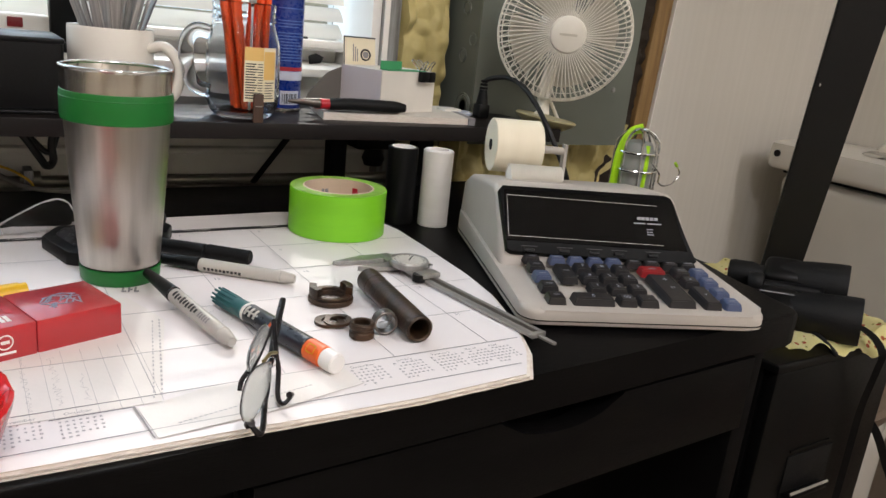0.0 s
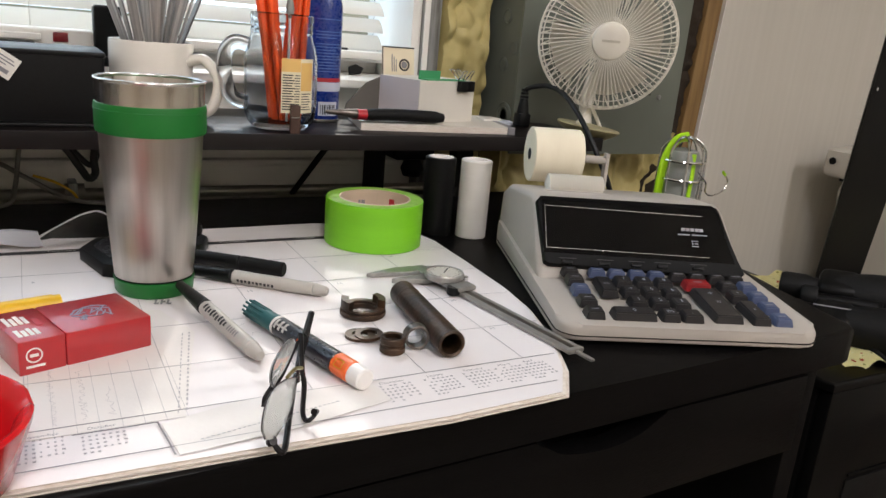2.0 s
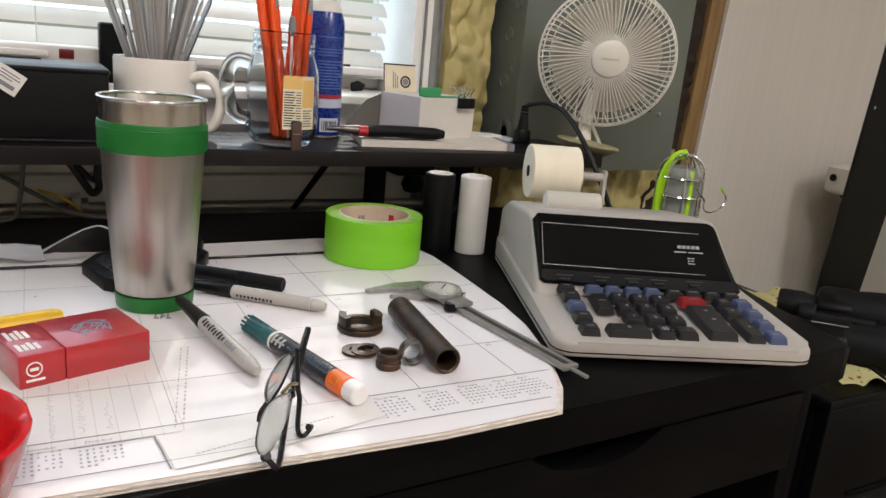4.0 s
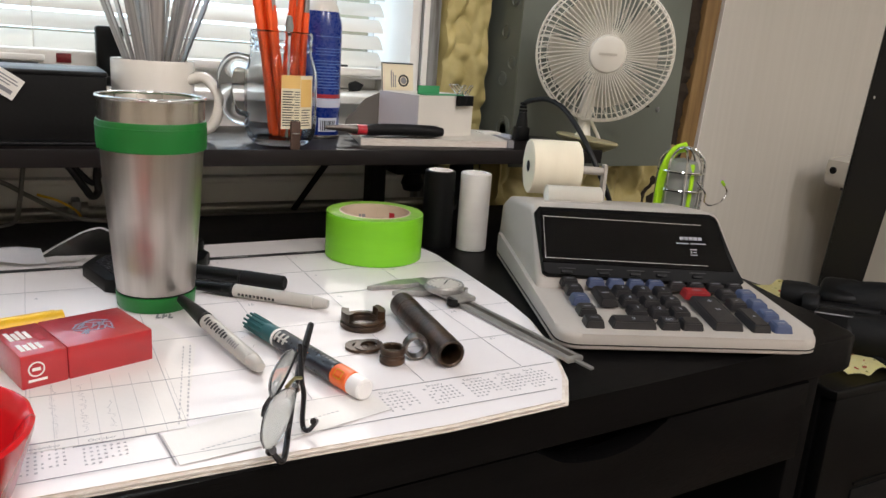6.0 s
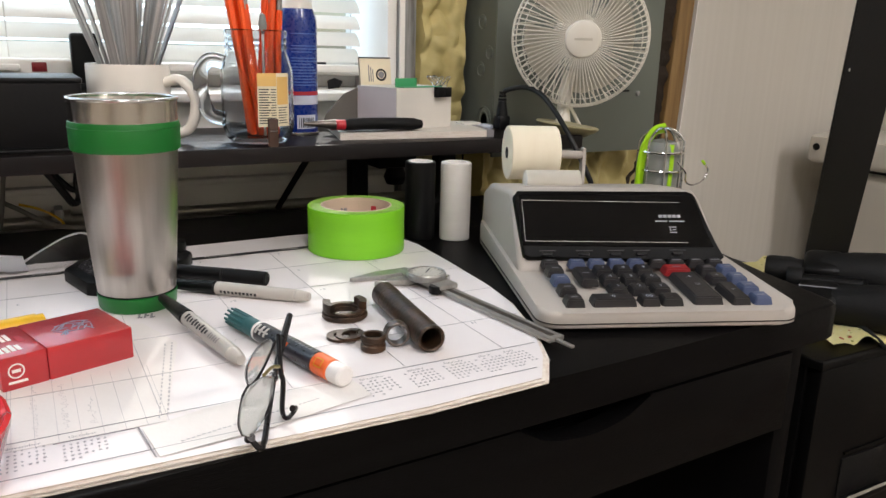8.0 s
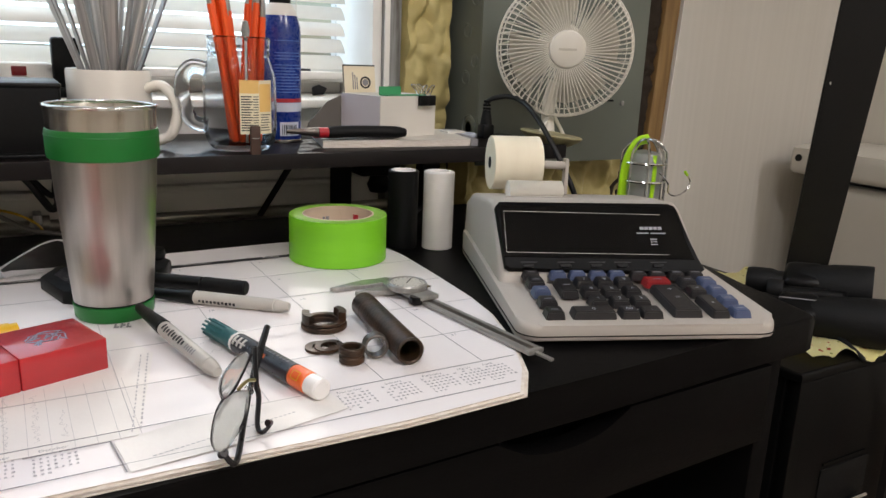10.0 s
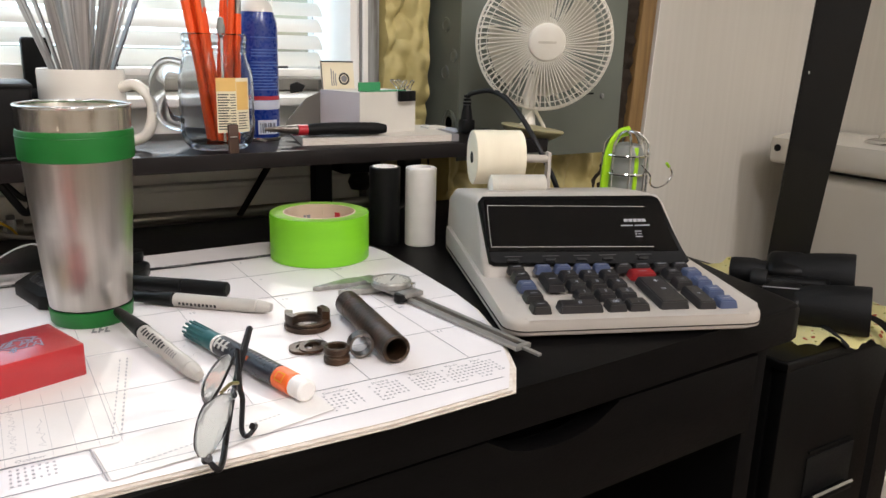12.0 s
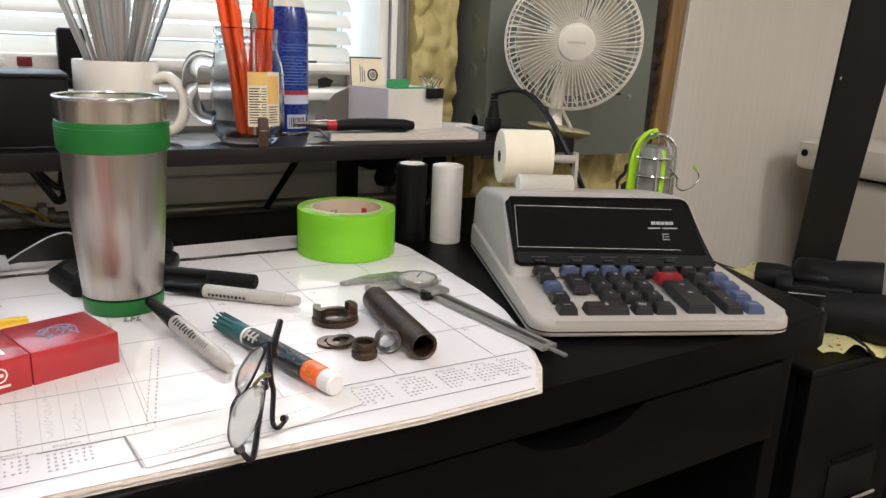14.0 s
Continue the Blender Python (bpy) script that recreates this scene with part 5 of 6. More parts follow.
MX, MY = 0.1735, 0.926
cup = thing("white_mug", pose(MX, MY, SHELF), "white ceramic mug holding metal strips", "mug")
part("cup", lathe([(0, 0), (0.036, 0), (0.040, 0.003), (0.0430, 0.02), (0.0435, 0.083), (0.0428, 0.0855), (0.0412, 0.085), (0.0402, 0.08), (0.0395, 0.01), (0, 0.008)], 56), CERAMIC, cup)
part("handle", tube(handle_tube(0.040, 0.066, 0.006, 0.034, 0.006), 0.0076, 14, flat=0.75), CERAMIC, cup, m=pose(0, 0, 0, 0, 0, -34))
rnd = random.Random(21)
for k in range(27):
    row = k % 3
    u = -1 + 2 * ((k // 3) + 0.5 + rnd.uniform(-0.35, 0.35)) / 9
    depth = (-0.019, 0.0, 0.019)[row]
    reach = 0.036 * math.sqrt(max(0.1, 1 - (depth / 0.036) ** 2))
    foot = Vector((MX + 0.10 * reach * u, MY + 0.5 * depth, SHELF + 0.009))
    top = Vector((MX + reach * u, MY + depth, SHELF + 0.086))
    d = (top - foot).normalized()
    ln, w = rnd.uniform(0.20, 0.26), rnd.choice((0.011, 0.013, 0.015))
    # a shallow channel with turned-up edges
    b = bmesh.new()
    ring = [(-w / 2, 0.0022), (-w / 2 + 0.0008, 0.0010), (0, 0.0), (w / 2 - 0.0008, 0.0010), (w / 2, 0.0022), (w / 2 - 0.001, 0.0026), (0, 0.0010), (-w / 2 + 0.001, 0.0026)]
    lo, hi = [b.verts.new((x, y, 0)) for x, y in ring], [b.verts.new((x, y, ln)) for x, y in ring]
    for q in range(8):
        b.faces.new((lo[q], lo[(q + 1) % 8], hi[(q + 1) % 8], hi[q]))
    b.faces.new(lo[::-1]), b.faces.new(hi)
    s = part("metal_strip", b, STRIP, None, "", m=Matrix.Translation(foot) @ d.to_track_quat("Z", "Y").to_matrix().to_4x4() @ pose(0, 0, 0, 0, 0, rnd.uniform(-32, 32)))
    tagged(s, "thin silver metal strip standing in a mug", "metal strip", "metal strips in the mug")

# glass jar with orange sticks
JX, JY = 0.3035, 0.8765
jar = thing("glass_jar_mug", pose(JX, JY, SHELF), "clear glass handled jar holding orange sticks", "jar")
part("glass", lathe([(0, 0.0), (0.026, 0.0), (0.031, 0.002), (0.0365, 0.008), (0.0395, 0.017), (0.0405, 0.028), (0.0405, 0.074), (0.0395, 0.084), (0.0365, 0.094), (0.0345, 0.1005), (0.0335, 0.104), (0.0350, 0.1065), (0.0335, 0.110), (0.0350, 0.113), (0.0335, 0.1165),
                     (0.0350, 0.1195), (0.0345, 0.124), (0.0335, 0.1255), (0.0320, 0.124), (0.0312, 0.106), (0.0325, 0.098), (0.0350, 0.091), (0.0375, 0.081), (0.0380, 0.070), (0.0380, 0.028), (0.0365, 0.016), (0.031, 0.009), (0, 0.008)], 56), JAR_GLASS, jar)
part("handle", tube([(-0.037, 0, 0.090), (-0.052, 0, 0.092), (-0.062, 0, 0.080), (-0.062, 0, 0.055), (-0.054, 0, 0.034), (-0.038, 0, 0.028)], 0.0080, 14), JAR_GLASS, jar, "glass handle")
bm = arc_wall(0.0402, 0.0406, 0.022, 0.080, -106, -50, 14)
lb = part("label", bm, LABEL_CREAM, jar, "cream printed label", smooth=False)
part("label_patch", arc_wall(0.0406, 0.0409, 0.046, 0.076, -75, -53, 6), LABEL_ORANGE, lb, smooth=False)
part("label_patch", arc_wall(0.0406, 0.0409, 0.066, 0.080, -106, -76, 6), LABEL_ORANGE, lb, smooth=False)
b = bmesh.new()
for k in range(14):
    merge(b, arc_wall(0.0406, 0.0409, 0.0255 + 0.0028 * k, 0.0267 + 0.0028 * k, -104, -90 + 2 * (k % 3), 3))
    merge(b, arc_wall(0.0406, 0.0409, 0.0255 + 0.0028 * k, 0.0264 + 0.0028 * k, -86 + k % 2, -77, 2))
    if k < 7:
        merge(b, arc_wall(0.0406, 0.0409, 0.0255 + 0.0028 * k, 0.0264 + 0.0028 * k, -73, -55 - 2 * (k % 3), 2))
part("label_print", b, INK, lb, smooth=False)
for k in range(28):
    g = 0 if k < 15 else 1
    cx = (-0.0165, 0.0185)[g]
    a, rr = rnd.uniform(0, 2 * math.pi), 0.0120 * math.sqrt(rnd.random())
    foot = Vector((JX + (-0.003, 0.010)[g] + 0.8 * rr * math.cos(a) + rnd.uniform(-0.004, 0.004), JY + 1.1 * rr * math.sin(a), SHELF + 0.0095))
    top = Vector((JX + cx + 0.95 * rr * math.cos(a), JY + 0.9 * rr * math.sin(a) + 0.004, SHELF + 0.123))
    d = (top - foot).normalized()
    ln = rnd.uniform(0.138, 0.160)
    e = thing("orange_stick", Matrix.Translation(foot) @ d.to_track_quat("Z", "Y").to_matrix().to_4x4(), "orange stick with a pale metal tip standing in a jar", "stick", "orange sticks in the jar")
    part("shaft", lathe([(0, 0), (0.0037, 0), (0.0037, ln), (0, ln)], 8), STICK, e)
    part("tip", lathe([(0, ln), (0.0032, ln), (0.0032, ln + 0.010), (0.0015, ln + 0.024), (0, ln + 0.025)], 8), CAL_STEEL, e, "pale metal tip")
sw = thing("white_swab", Matrix.Translation((JX + 0.002, JY - 0.018, SHELF + 0.0095)) @ pose(0, 0, 0, -2, 1, 0), "white stick with a grey fuzzy tip standing in a jar", "swab")
part("shaft", lathe([(0, 0), (0.0015, 0), (0.0015, 0.115), (0, 0.115)], 8), WHITE_PLASTIC, sw)
part("tip", lathe([(0, 0.110), (0.004, 0.114), (0.0048, 0.122), (0.003, 0.132), (0, 0.134)], 12), LAMP_GREY, sw)
bc = thing("brown_clip", pose(0.3075, 0.8345, SHELF), "small brown wooden clip at a shelf edge", "clip")
part("leg", box(-0.0055, 0.0055, -0.0035, 0.0015, 0.0, 0.031, 0.001), mat("dark_brown_wood", "4a3327", 0.6, color2="37251c", scale=60, stretch=(4, 4, 1)), bc)
part("spring", loop((0, -0.001, 0.018), 0.0045, (0, 0, 1), 0.0006, 20, 6), CAL_STEEL, bc)

# blue spray can
CX, CY = 0.3745, 0.9480
can = thing("spray_can", pose(CX, CY, SHELF), "blue spray can with a red band and barcode", "spray can")
part("body", lathe([(0, 0), (0.0235, 0), (0.0248, 0.002), (0.0248, 0.134), (0.0240, 0.142), (0.0205, 0.1535), (0, 0.1545)], 56), BLUE_CAN, can, "blue printed can")
part("bottom_rim", lathe([(0.0249, 0.0), (0.0257, 0.001), (0.0257, 0.0035), (0.0249, 0.0045)], 48, caps=False), CHROME, can)
part("dome", lathe([(0, 0.1530), (0.0207, 0.1530), (0.0195, 0.158), (0.0150, 0.166), (0.0120, 0.168), (0, 0.168)], 40), WHITE_PLASTIC, can, "white dome")
part("nozzle", lathe([(0, 0.167), (0.0130, 0.167), (0.0130, 0.186), (0.011, 0.190), (0, 0.191)], 32), BLACK_PLASTIC, can, "black spray nozzle")
part("red_band", lathe([(0.0248, 0.0500), (0.0250, 0.0502), (0.0250, 0.0545), (0.0248, 0.0547)], 48, caps=False), CAN_RED, can)
part("white_band", lathe([(0.0248, 0.0385), (0.0250, 0.0387), (0.0250, 0.0494), (0.0248, 0.0496)], 48, caps=False), CAN_LIGHT, can)
lp = part("barcode_label", arc_wall(0.0249, 0.0252, 0.009, 0.026, -112, -52, 8), CAN_LIGHT, can, "white barcode patch", smooth=False)
b = bmesh.new()
for k in range(9):
    merge(b, arc_wall(0.0252, 0.0254, 0.0105, 0.0225, -106 + 5.2 * k, -104.2 + 5.2 * k + (k % 3) * 0.9, 1))
part("barcode_bar", b, INK, lp, smooth=False)
PALE_BLUE = mat("light_blue_print", "5f83c9", 0.4)
for k in (0, 1, 2, 3, 4, 5, 6, 7, 8, 9, 11, 12, 13, 17):
    part("printed_line", arc_wall(0.0249, 0.0251, 0.062 + 0.0036 * k, 0.0629 + 0.0036 * k, -125, -36 - 9 * (k % 4), 8), PALE_BLUE, can, smooth=False)

# book, box, cards, clips, pliers
bk = thing("paper_pad", pose(0, 0, SHELF), "thick white paper pad lying on a shelf", "paper pad")
pad_pts = [(0.399, 0.866), (0.604, 0.849), (0.628, 0.970), (0.430, 0.992)]
part("page_block", prism(pad_pts, 0.0004, 0.0082), PAGE_EDGE, bk, "block of white pages", smooth=False)
part("cover", prism([(x, y - 0.0005) for x, y in pad_pts], 0.0084, 0.0094, 0.0003), BOX_WHITE, bk, "pale cover sheet", smooth=False)
part("spine", prism([(0.596, 0.8475), (0.606, 0.8470), (0.630, 0.970), (0.622, 0.971)], 0.0003, 0.0096), INK_GREY, bk, smooth=False)
TOPB = SHELF + 0.0096
bx = thing("card_box", pose(0.4755, 0.870, TOPB, 0, 0, 18), "open white card box standing on a paper pad", "box")
bw, bd, bh = 0.100, 0.075, 0.052
part("front_panel", box(0, bw, 0, 0.0012, 0, bh), BOX_WHITE, bx, smooth=False)
part("back_panel", box(0, bw, bd - 0.0012, bd, 0, bh), BOX_WHITE, bx, smooth=False)
part("side_panel", box(0, 0.0012, 0.0012, bd - 0.0012, 0, bh), mat("lilac_white_card", "cfc9cc", 0.6, color2="c2bcc0", scale=14), bx, smooth=False)
part("side_panel", box(bw - 0.0012, bw, 0.0012, bd - 0.0012, 0, bh), BOX_WHITE, bx, smooth=False)
part("bottom_panel", box(0.0012, bw - 0.0012, 0.0012, bd - 0.0012, 0, 0.0012), BOX_WHITE, bx, smooth=False)
part("top_panel", box(0.001, bw - 0.001, 0.002, bd - 0.002, bh - 0.002, bh - 0.0006), BOX_WHITE, bx, smooth=False)
fl = prism([(0.0, 0.0), (0.0, 0.048), (-0.020, 0.040), (-0.046, 0.014), (-0.050, 0.002)], 0, 0.0012)
part("grey_flap", fl, BOX_GREY, bx, "dark grey folded flap", smooth=False, m=pose(0.0, bd, 0.001, 90, 0, -12))
gc = thing("green_card", pose(0.502, 0.888, TOPB + bh, 0, 0, 15), "small green card on a white box", "card")
part("sheet", box(-0.016, 0.050, -0.008, 0.010, 0, 0.0012), CARD_GREEN, gc, smooth=False)
part("folded_edge", box(-0.016, 0.020, 0.0085, 0.010, 0.0012, 0.011), CARD_GREEN, gc, smooth=False)
for x, y, rz in ((0.5445, 0.8900, 17), (0.557, 0.8945, 23)):
    t = thing("binder_clip", pose(x, y, TOPB + bh + 0.001, 0, 0, rz), "black binder clip with steel loops", "binder clip", "binder clips")
    part("jaw", prism([(-0.007, -0.001), (0.007, -0.001), (0.007, 0.012), (-0.007, 0.012)], -0.0005, 0.006, 0.0008), BLACK_PLASTIC, t, m=pose(0, -0.0005, 0, 90, 0, 0) @ pose(0, -0.0125, 0.000))
    for s in (1, -1):
        part("wire_loop", tube([(-0.005, 0.002, 0.0), (-0.003, 0.004 + 0.006 * s, 0.006), (-0.003, 0.006 + 0.012 * s, 0.012), (0.003, 0.006 + 0.012 * s, 0.012), (0.003, 0.004 + 0.006 * s, 0.006), (0.005, 0.002, 0.0)], 0.0007, 6), CHROME, t)
lc = thing("standing_card", pose(0.487, 0.952, TOPB, -8, 0, 4), "small cream card with a round dark emblem", "card")
part("sheet", box(-0.024, 0.024, -0.0005, 0.0005, 0, 0.088), LABEL_CREAM, lc, smooth=False)
part("border", box(-0.024, 0.024, -0.0010, -0.0006, 0.0862, 0.088), INK, lc, smooth=False)
part("border", box(-0.024, -0.0226, -0.0010, -0.0006, 0.045, 0.0862), INK, lc, smooth=False)
part("emblem", loop((0.009, -0.0008, 0.065), 0.0068, (0, 1, 0), 0.0012, 28, 6), INK, lc)
part("emblem_disc", lathe([(0, 0), (0.0045, 0), (0.0045, 0.0004), (0, 0.0004)], 20, m=pose(0.009, -0.0006, 0.065, 90, 0, 0)), INK_GREY, lc)
for k in range(3):
    part("caption_bar", box(-0.010 + 0.003 * k, -0.0088 + 0.003 * k, -0.0010, -0.0006, 0.056, 0.078 - 0.003 * k), INK_GREY, lc, smooth=False)
pl = thing("pliers", pose(0, 0, 0), "pliers with dark rubber grips and red collar", "pliers")
for dy, dz in ((0.0, 0.0), (0.016, -0.002)):
    part("grip", tube([(0.404, 0.866 + dy, 0.8645 + dz), (0.43, 0.864 + dy, 0.866 + dz), (0.47, 0.862 + dy, 0.8655 + dz), (0.506, 0.861 + dy, 0.8640 + dz)], 0.0072, 12, radii=([0, 0.1, 0.9, 1], [0.75, 1, 1.02, 0.7])), RUBBER, pl, "dark rubber grip")
    part("collar", tube([(0.394, 0.867 + dy, 0.8650 + dz), (0.405, 0.866 + dy, 0.8650 + dz)], 0.0062, 12, smooth=False), PLIER_RED, pl, "red collar")
part("jaw", tube([(0.358, 0.878, 0.866), (0.378, 0.873, 0.866), (0.396, 0.870, 0.8650)], 0.0065, 10, radii=([0, 1], [0.3, 1])), RUST_LIGHT, pl, "steel jaws")
tr = thing("trash_scrap", pose(0.612, 0.925, TOPB - 0.0002, 0, 0, 15), "scrap of pale paper on a pad", "paper scrap")
part("sheet", prism([(-0.018, -0.010), (0.012, -0.014), (0.016, 0.008), (-0.010, 0.014)], 0, 0.003, 0.001), WHITE_PLASTIC, tr)
dc = thing("metal_disc", pose(0.650, 0.955, SHELF), "flat pale metal disc on a shelf", "disc")
part("disc", lathe([(0, 0), (0.019, 0), (0.020, 0.001), (0.020, 0.004), (0.018, 0.005), (0, 0.005)], 32), CAN_LIGHT, dc)

# plug and cord standing at the end of the shelf
pg = thing("power_plug", pose(0.6715, 0.930, SHELF), "black power plug with its cord arching over", "plug")
part("face", box(-0.0095, 0.0095, -0.009, 0.009, 0.0, 0.020, 0.003), BLACK_PLASTIC, pg)
part("shoulder", lathe([(0.0092, 0.018), (0.0075, 0.030), (0.0055, 0.040)], 20), BLACK_PLASTIC, pg)
for k in range(3):
    part("strain_relief", lathe([(0.0, 0.040 + 0.005 * k), (0.0062 - 0.0005 * k, 0.0405 + 0.005 * k), (0.0062 - 0.0005 * k, 0.0438 + 0.005 * k), (0.0, 0.0442 + 0.005 * k)], 16), BLACK_PLASTIC, pg)
part("cord", tube([(0, 0, 0.048), (0.001, -0.002, 0.053), (0.006, -0.010, 0.0575), (0.0165, -0.030, 0.061), (0.0235, -0.055, 0.055), (0.0235, -0.088, 0.037), (0.0245, -0.120, 0.010), (0.0295, -0.140, -0.017), (0.0395, -0.155, -0.049), (0.060, -0.150, -0.085), (0.075, -0.130, -0.1015)], 0.0036, 10), CORD, pg)


# ---------- clip-on fan ----------
BLADE = mat("pale_blade_plastic", "d6d0c0", 0.4)


def fan():
    hub = Vector((0.7435, 0.853, 0.9755))
    t = thing("clip_fan", pose(hub.x, hub.y, hub.z), "small white clip-on fan with a wire guard", "fan")
    face = (Vector((0.05, 0.02, 0.965)) - hub).normalized()
    q = face.to_track_quat("Z", "Y").to_matrix().to_4x4() @ pose(0, 0, 0, 4, 9, 0)
    R, D = 0.0925, 0.020

    def local(bm):
        bmesh.ops.transform(bm, matrix=q, verts=bm.verts)
        return bm

    part("front_cap", local(lathe([(0.0, 0.026), (0.020, 0.0255), (0.0235, 0.024), (0.0250, 0.021), (0.0245, 0.017), (0, 0.016)], 48)), FAN_WHITE, t, "round white hub cap")
    part("cap_mark", local(bars([(-0.012, 0.012, -0.0015, 0.0015)], z=0.0262)), mat("pale_emboss", "c9c2b2", 0.4), t, smooth=False)
    for r, z, b in ((R, 0.0, 0.0017), (R - 0.004, 0.010, 0.0010), (0.080, 0.0165, 0.0006)):
        part("guard_ring", local(loop((0, 0, z), r, (0, 0, 1), b, 80, 8)), FAN_WHITE, t)
    spoke = None
    for k in range(76):
        a = 360 * k / 76
        if spoke is None:
            bm = tube([(0.0235, 0, 0.0205), (0.05, 0.004, 0.0205), (0.079, 0.010, 0.0165), (0.0885, 0.013, 0.008), (0.0910, 0.0160, -0.010)], 0.00085, 6, steps=4)
            spoke = part("guard_wire", bm, FAN_WHITE, t, m=q @ pose(0, 0, 0, 0, 0, a))
        else:
            o = new("guard_wire", spoke.data)
            o.parent, o.matrix_basis = t, q @ pose(0, 0, 0, 0, 0, a)
    rear = None
    for k in range(36):
        if rear is None:
            bm = tube([(0.0915, 0.0, -0.002), (0.084, -0.002, -0.020), (0.060, -0.006, -0.034), (0.028, -0.008, -0.040)], 0.0011, 6, steps=3)
            rear = part("rear_guard_wire", bm, FAN_WHITE, t, m=q)
        else:
            o = new("rear_guard_wire", rear.data)
            o.parent, o.matrix_basis = t, q @ pose(0, 0, 0, 0, 0, 10 * k)
    for k in range(4):
        bm = bmesh.new()
        g = [[bm.verts.new((r * math.cos(a), r * math.sin(a), -0.012 + 0.012 * (v - 0.5))) for v, a in ((0, -0.58), (0.35, -0.20), (0.7, 0.20), (1, 0.58))] for r in (0.02, 0.045, 0.068, 0.077)]
        for i in range(3):
            for j in range(3):
                bm.faces.new((g[i][j], g[i + 1][j], g[i + 1][j + 1], g[i][j + 1]))
        bmesh.ops.solidify(bm, geom=bm.faces[:], thickness=0.001)
        part("blade", bm, BLADE, t, "pale fan blade", m=q @ pose(0, 0, 0, 0, 0, 90 * k + 20))
    part("motor", local(lathe([(0, -0.075), (0.024, -0.073), (0.031, -0.060), (0.032, -0.040), (0.026, -0.022), (0, -0.018)], 36)), FAN_WHITE, t, "white motor housing")
    part("neck", tube([(0.004, 0.024, -0.045), (-0.002, 0.026, -0.085), (-0.004, 0.018, -0.120)], 0.0095, 12, flat=0.8), FAN_WHITE, t)
    part("fork", tube([(0.002, 0.020, -0.088), (-0.014, 0.016, -0.106), (-0.034, 0.012, -0.126)], 0.0026, 8), FAN_WHITE, t)
    part("fork", tube([(0.004, 0.020, -0.092), (0.016, 0.016, -0.112), (0.026, 0.012, -0.132)], 0.0026, 8), FAN_WHITE, t)
    # dished foot standing askew on the end of the shelf
    part("foot", lathe([(0, -0.010), (0.030, -0.009), (0.046, 0.0), (0.050, 0.004), (0.048, 0.006), (0.036, 0.005), (0.014, 0.008), (0, 0.009)], 44, m=pose(-0.004, 0.012, -0.1225, 3, 7, 0) @ Matrix.Diagonal((0.95, 0.8, 1, 1))), FAN_BASE, t, "yellowed round foot")
    return t


fan()


# ---------- caged work light ----------
def work_light():
    t = thing("work_light", pose(0.776, 0.716, DESK), "caged work light with a lime guard, standing on the desk", "work light")
    r, h = 0.0285, 0.098
    part("socket", lathe([(0, 0), (0.017, 0), (0.019, 0.002), (0.019, 0.022), (0.015, 0.030), (0, 0.031)], 28), HI_VIS, t, "lime socket")
    part("lime_guard", tube([(-r, 0.004, 0.010), (-r - 0.001, 0.004, 0.07), (-r + 0.003, 0.004, 0.102), (-0.012, 0.004, 0.122), (0.006, 0.004, 0.127)], 0.0062, 10, flat=0.6), HI_VIS, t, "lime plastic rib")
    part("lime_guard", tube([(-0.004, -r + 0.008, 0.015), (-0.003, -r + 0.006, 0.08), (-0.001, -r + 0.010, 0.108)], 0.0035, 10, flat=0.5), HI_VIS, t)
    for z in (0.030, 0.052, 0.075, 0.098):
        part("cage_ring", loop((0, 0, z), r, (0, 0, 1), 0.0016, 40, 6), CHROME, t)
    for k in range(8):
        a = 2 * math.pi * k / 8 + 0.2
        c, s = math.cos(a), math.sin(a)
        part("cage_wire", tube([(r * c, r * s, 0.015), (r * c, r * s, h), (r * 0.86 * c, r * 0.86 * s, 0.115), (r * 0.45 * c, r * 0.45 * s, 0.125), (0.002 * c, 0.002 * s, 0.127)], 0.0017, 6), CHROME, t)
    part("lamp_core", lathe([(0, 0.018), (0.0215, 0.018), (0.0225, 0.022), (0.0225, 0.098), (0.018, 0.110), (0, 0.114)], 32), LAMP_GREY, t, "grey lamp housing")
    part("hook", tube([(0.0, -r, 0.088), (0.012, -r - 0.004, 0.075), (0.028, -0.02, 0.060), (0.050, -0.012, 0.053), (0.070, -0.010, 0.058), (0.077, -0.010, 0.070), (0.068, -0.010, 0.081)], 0.0011, 6), CHROME, t, "bent wire hook")
    part("hook_tip", tube([(0.070, -0.010, 0.079), (0.065, -0.010, 0.084)], 0.0019, 8, smooth=False), HI_VIS, t)


work_light()


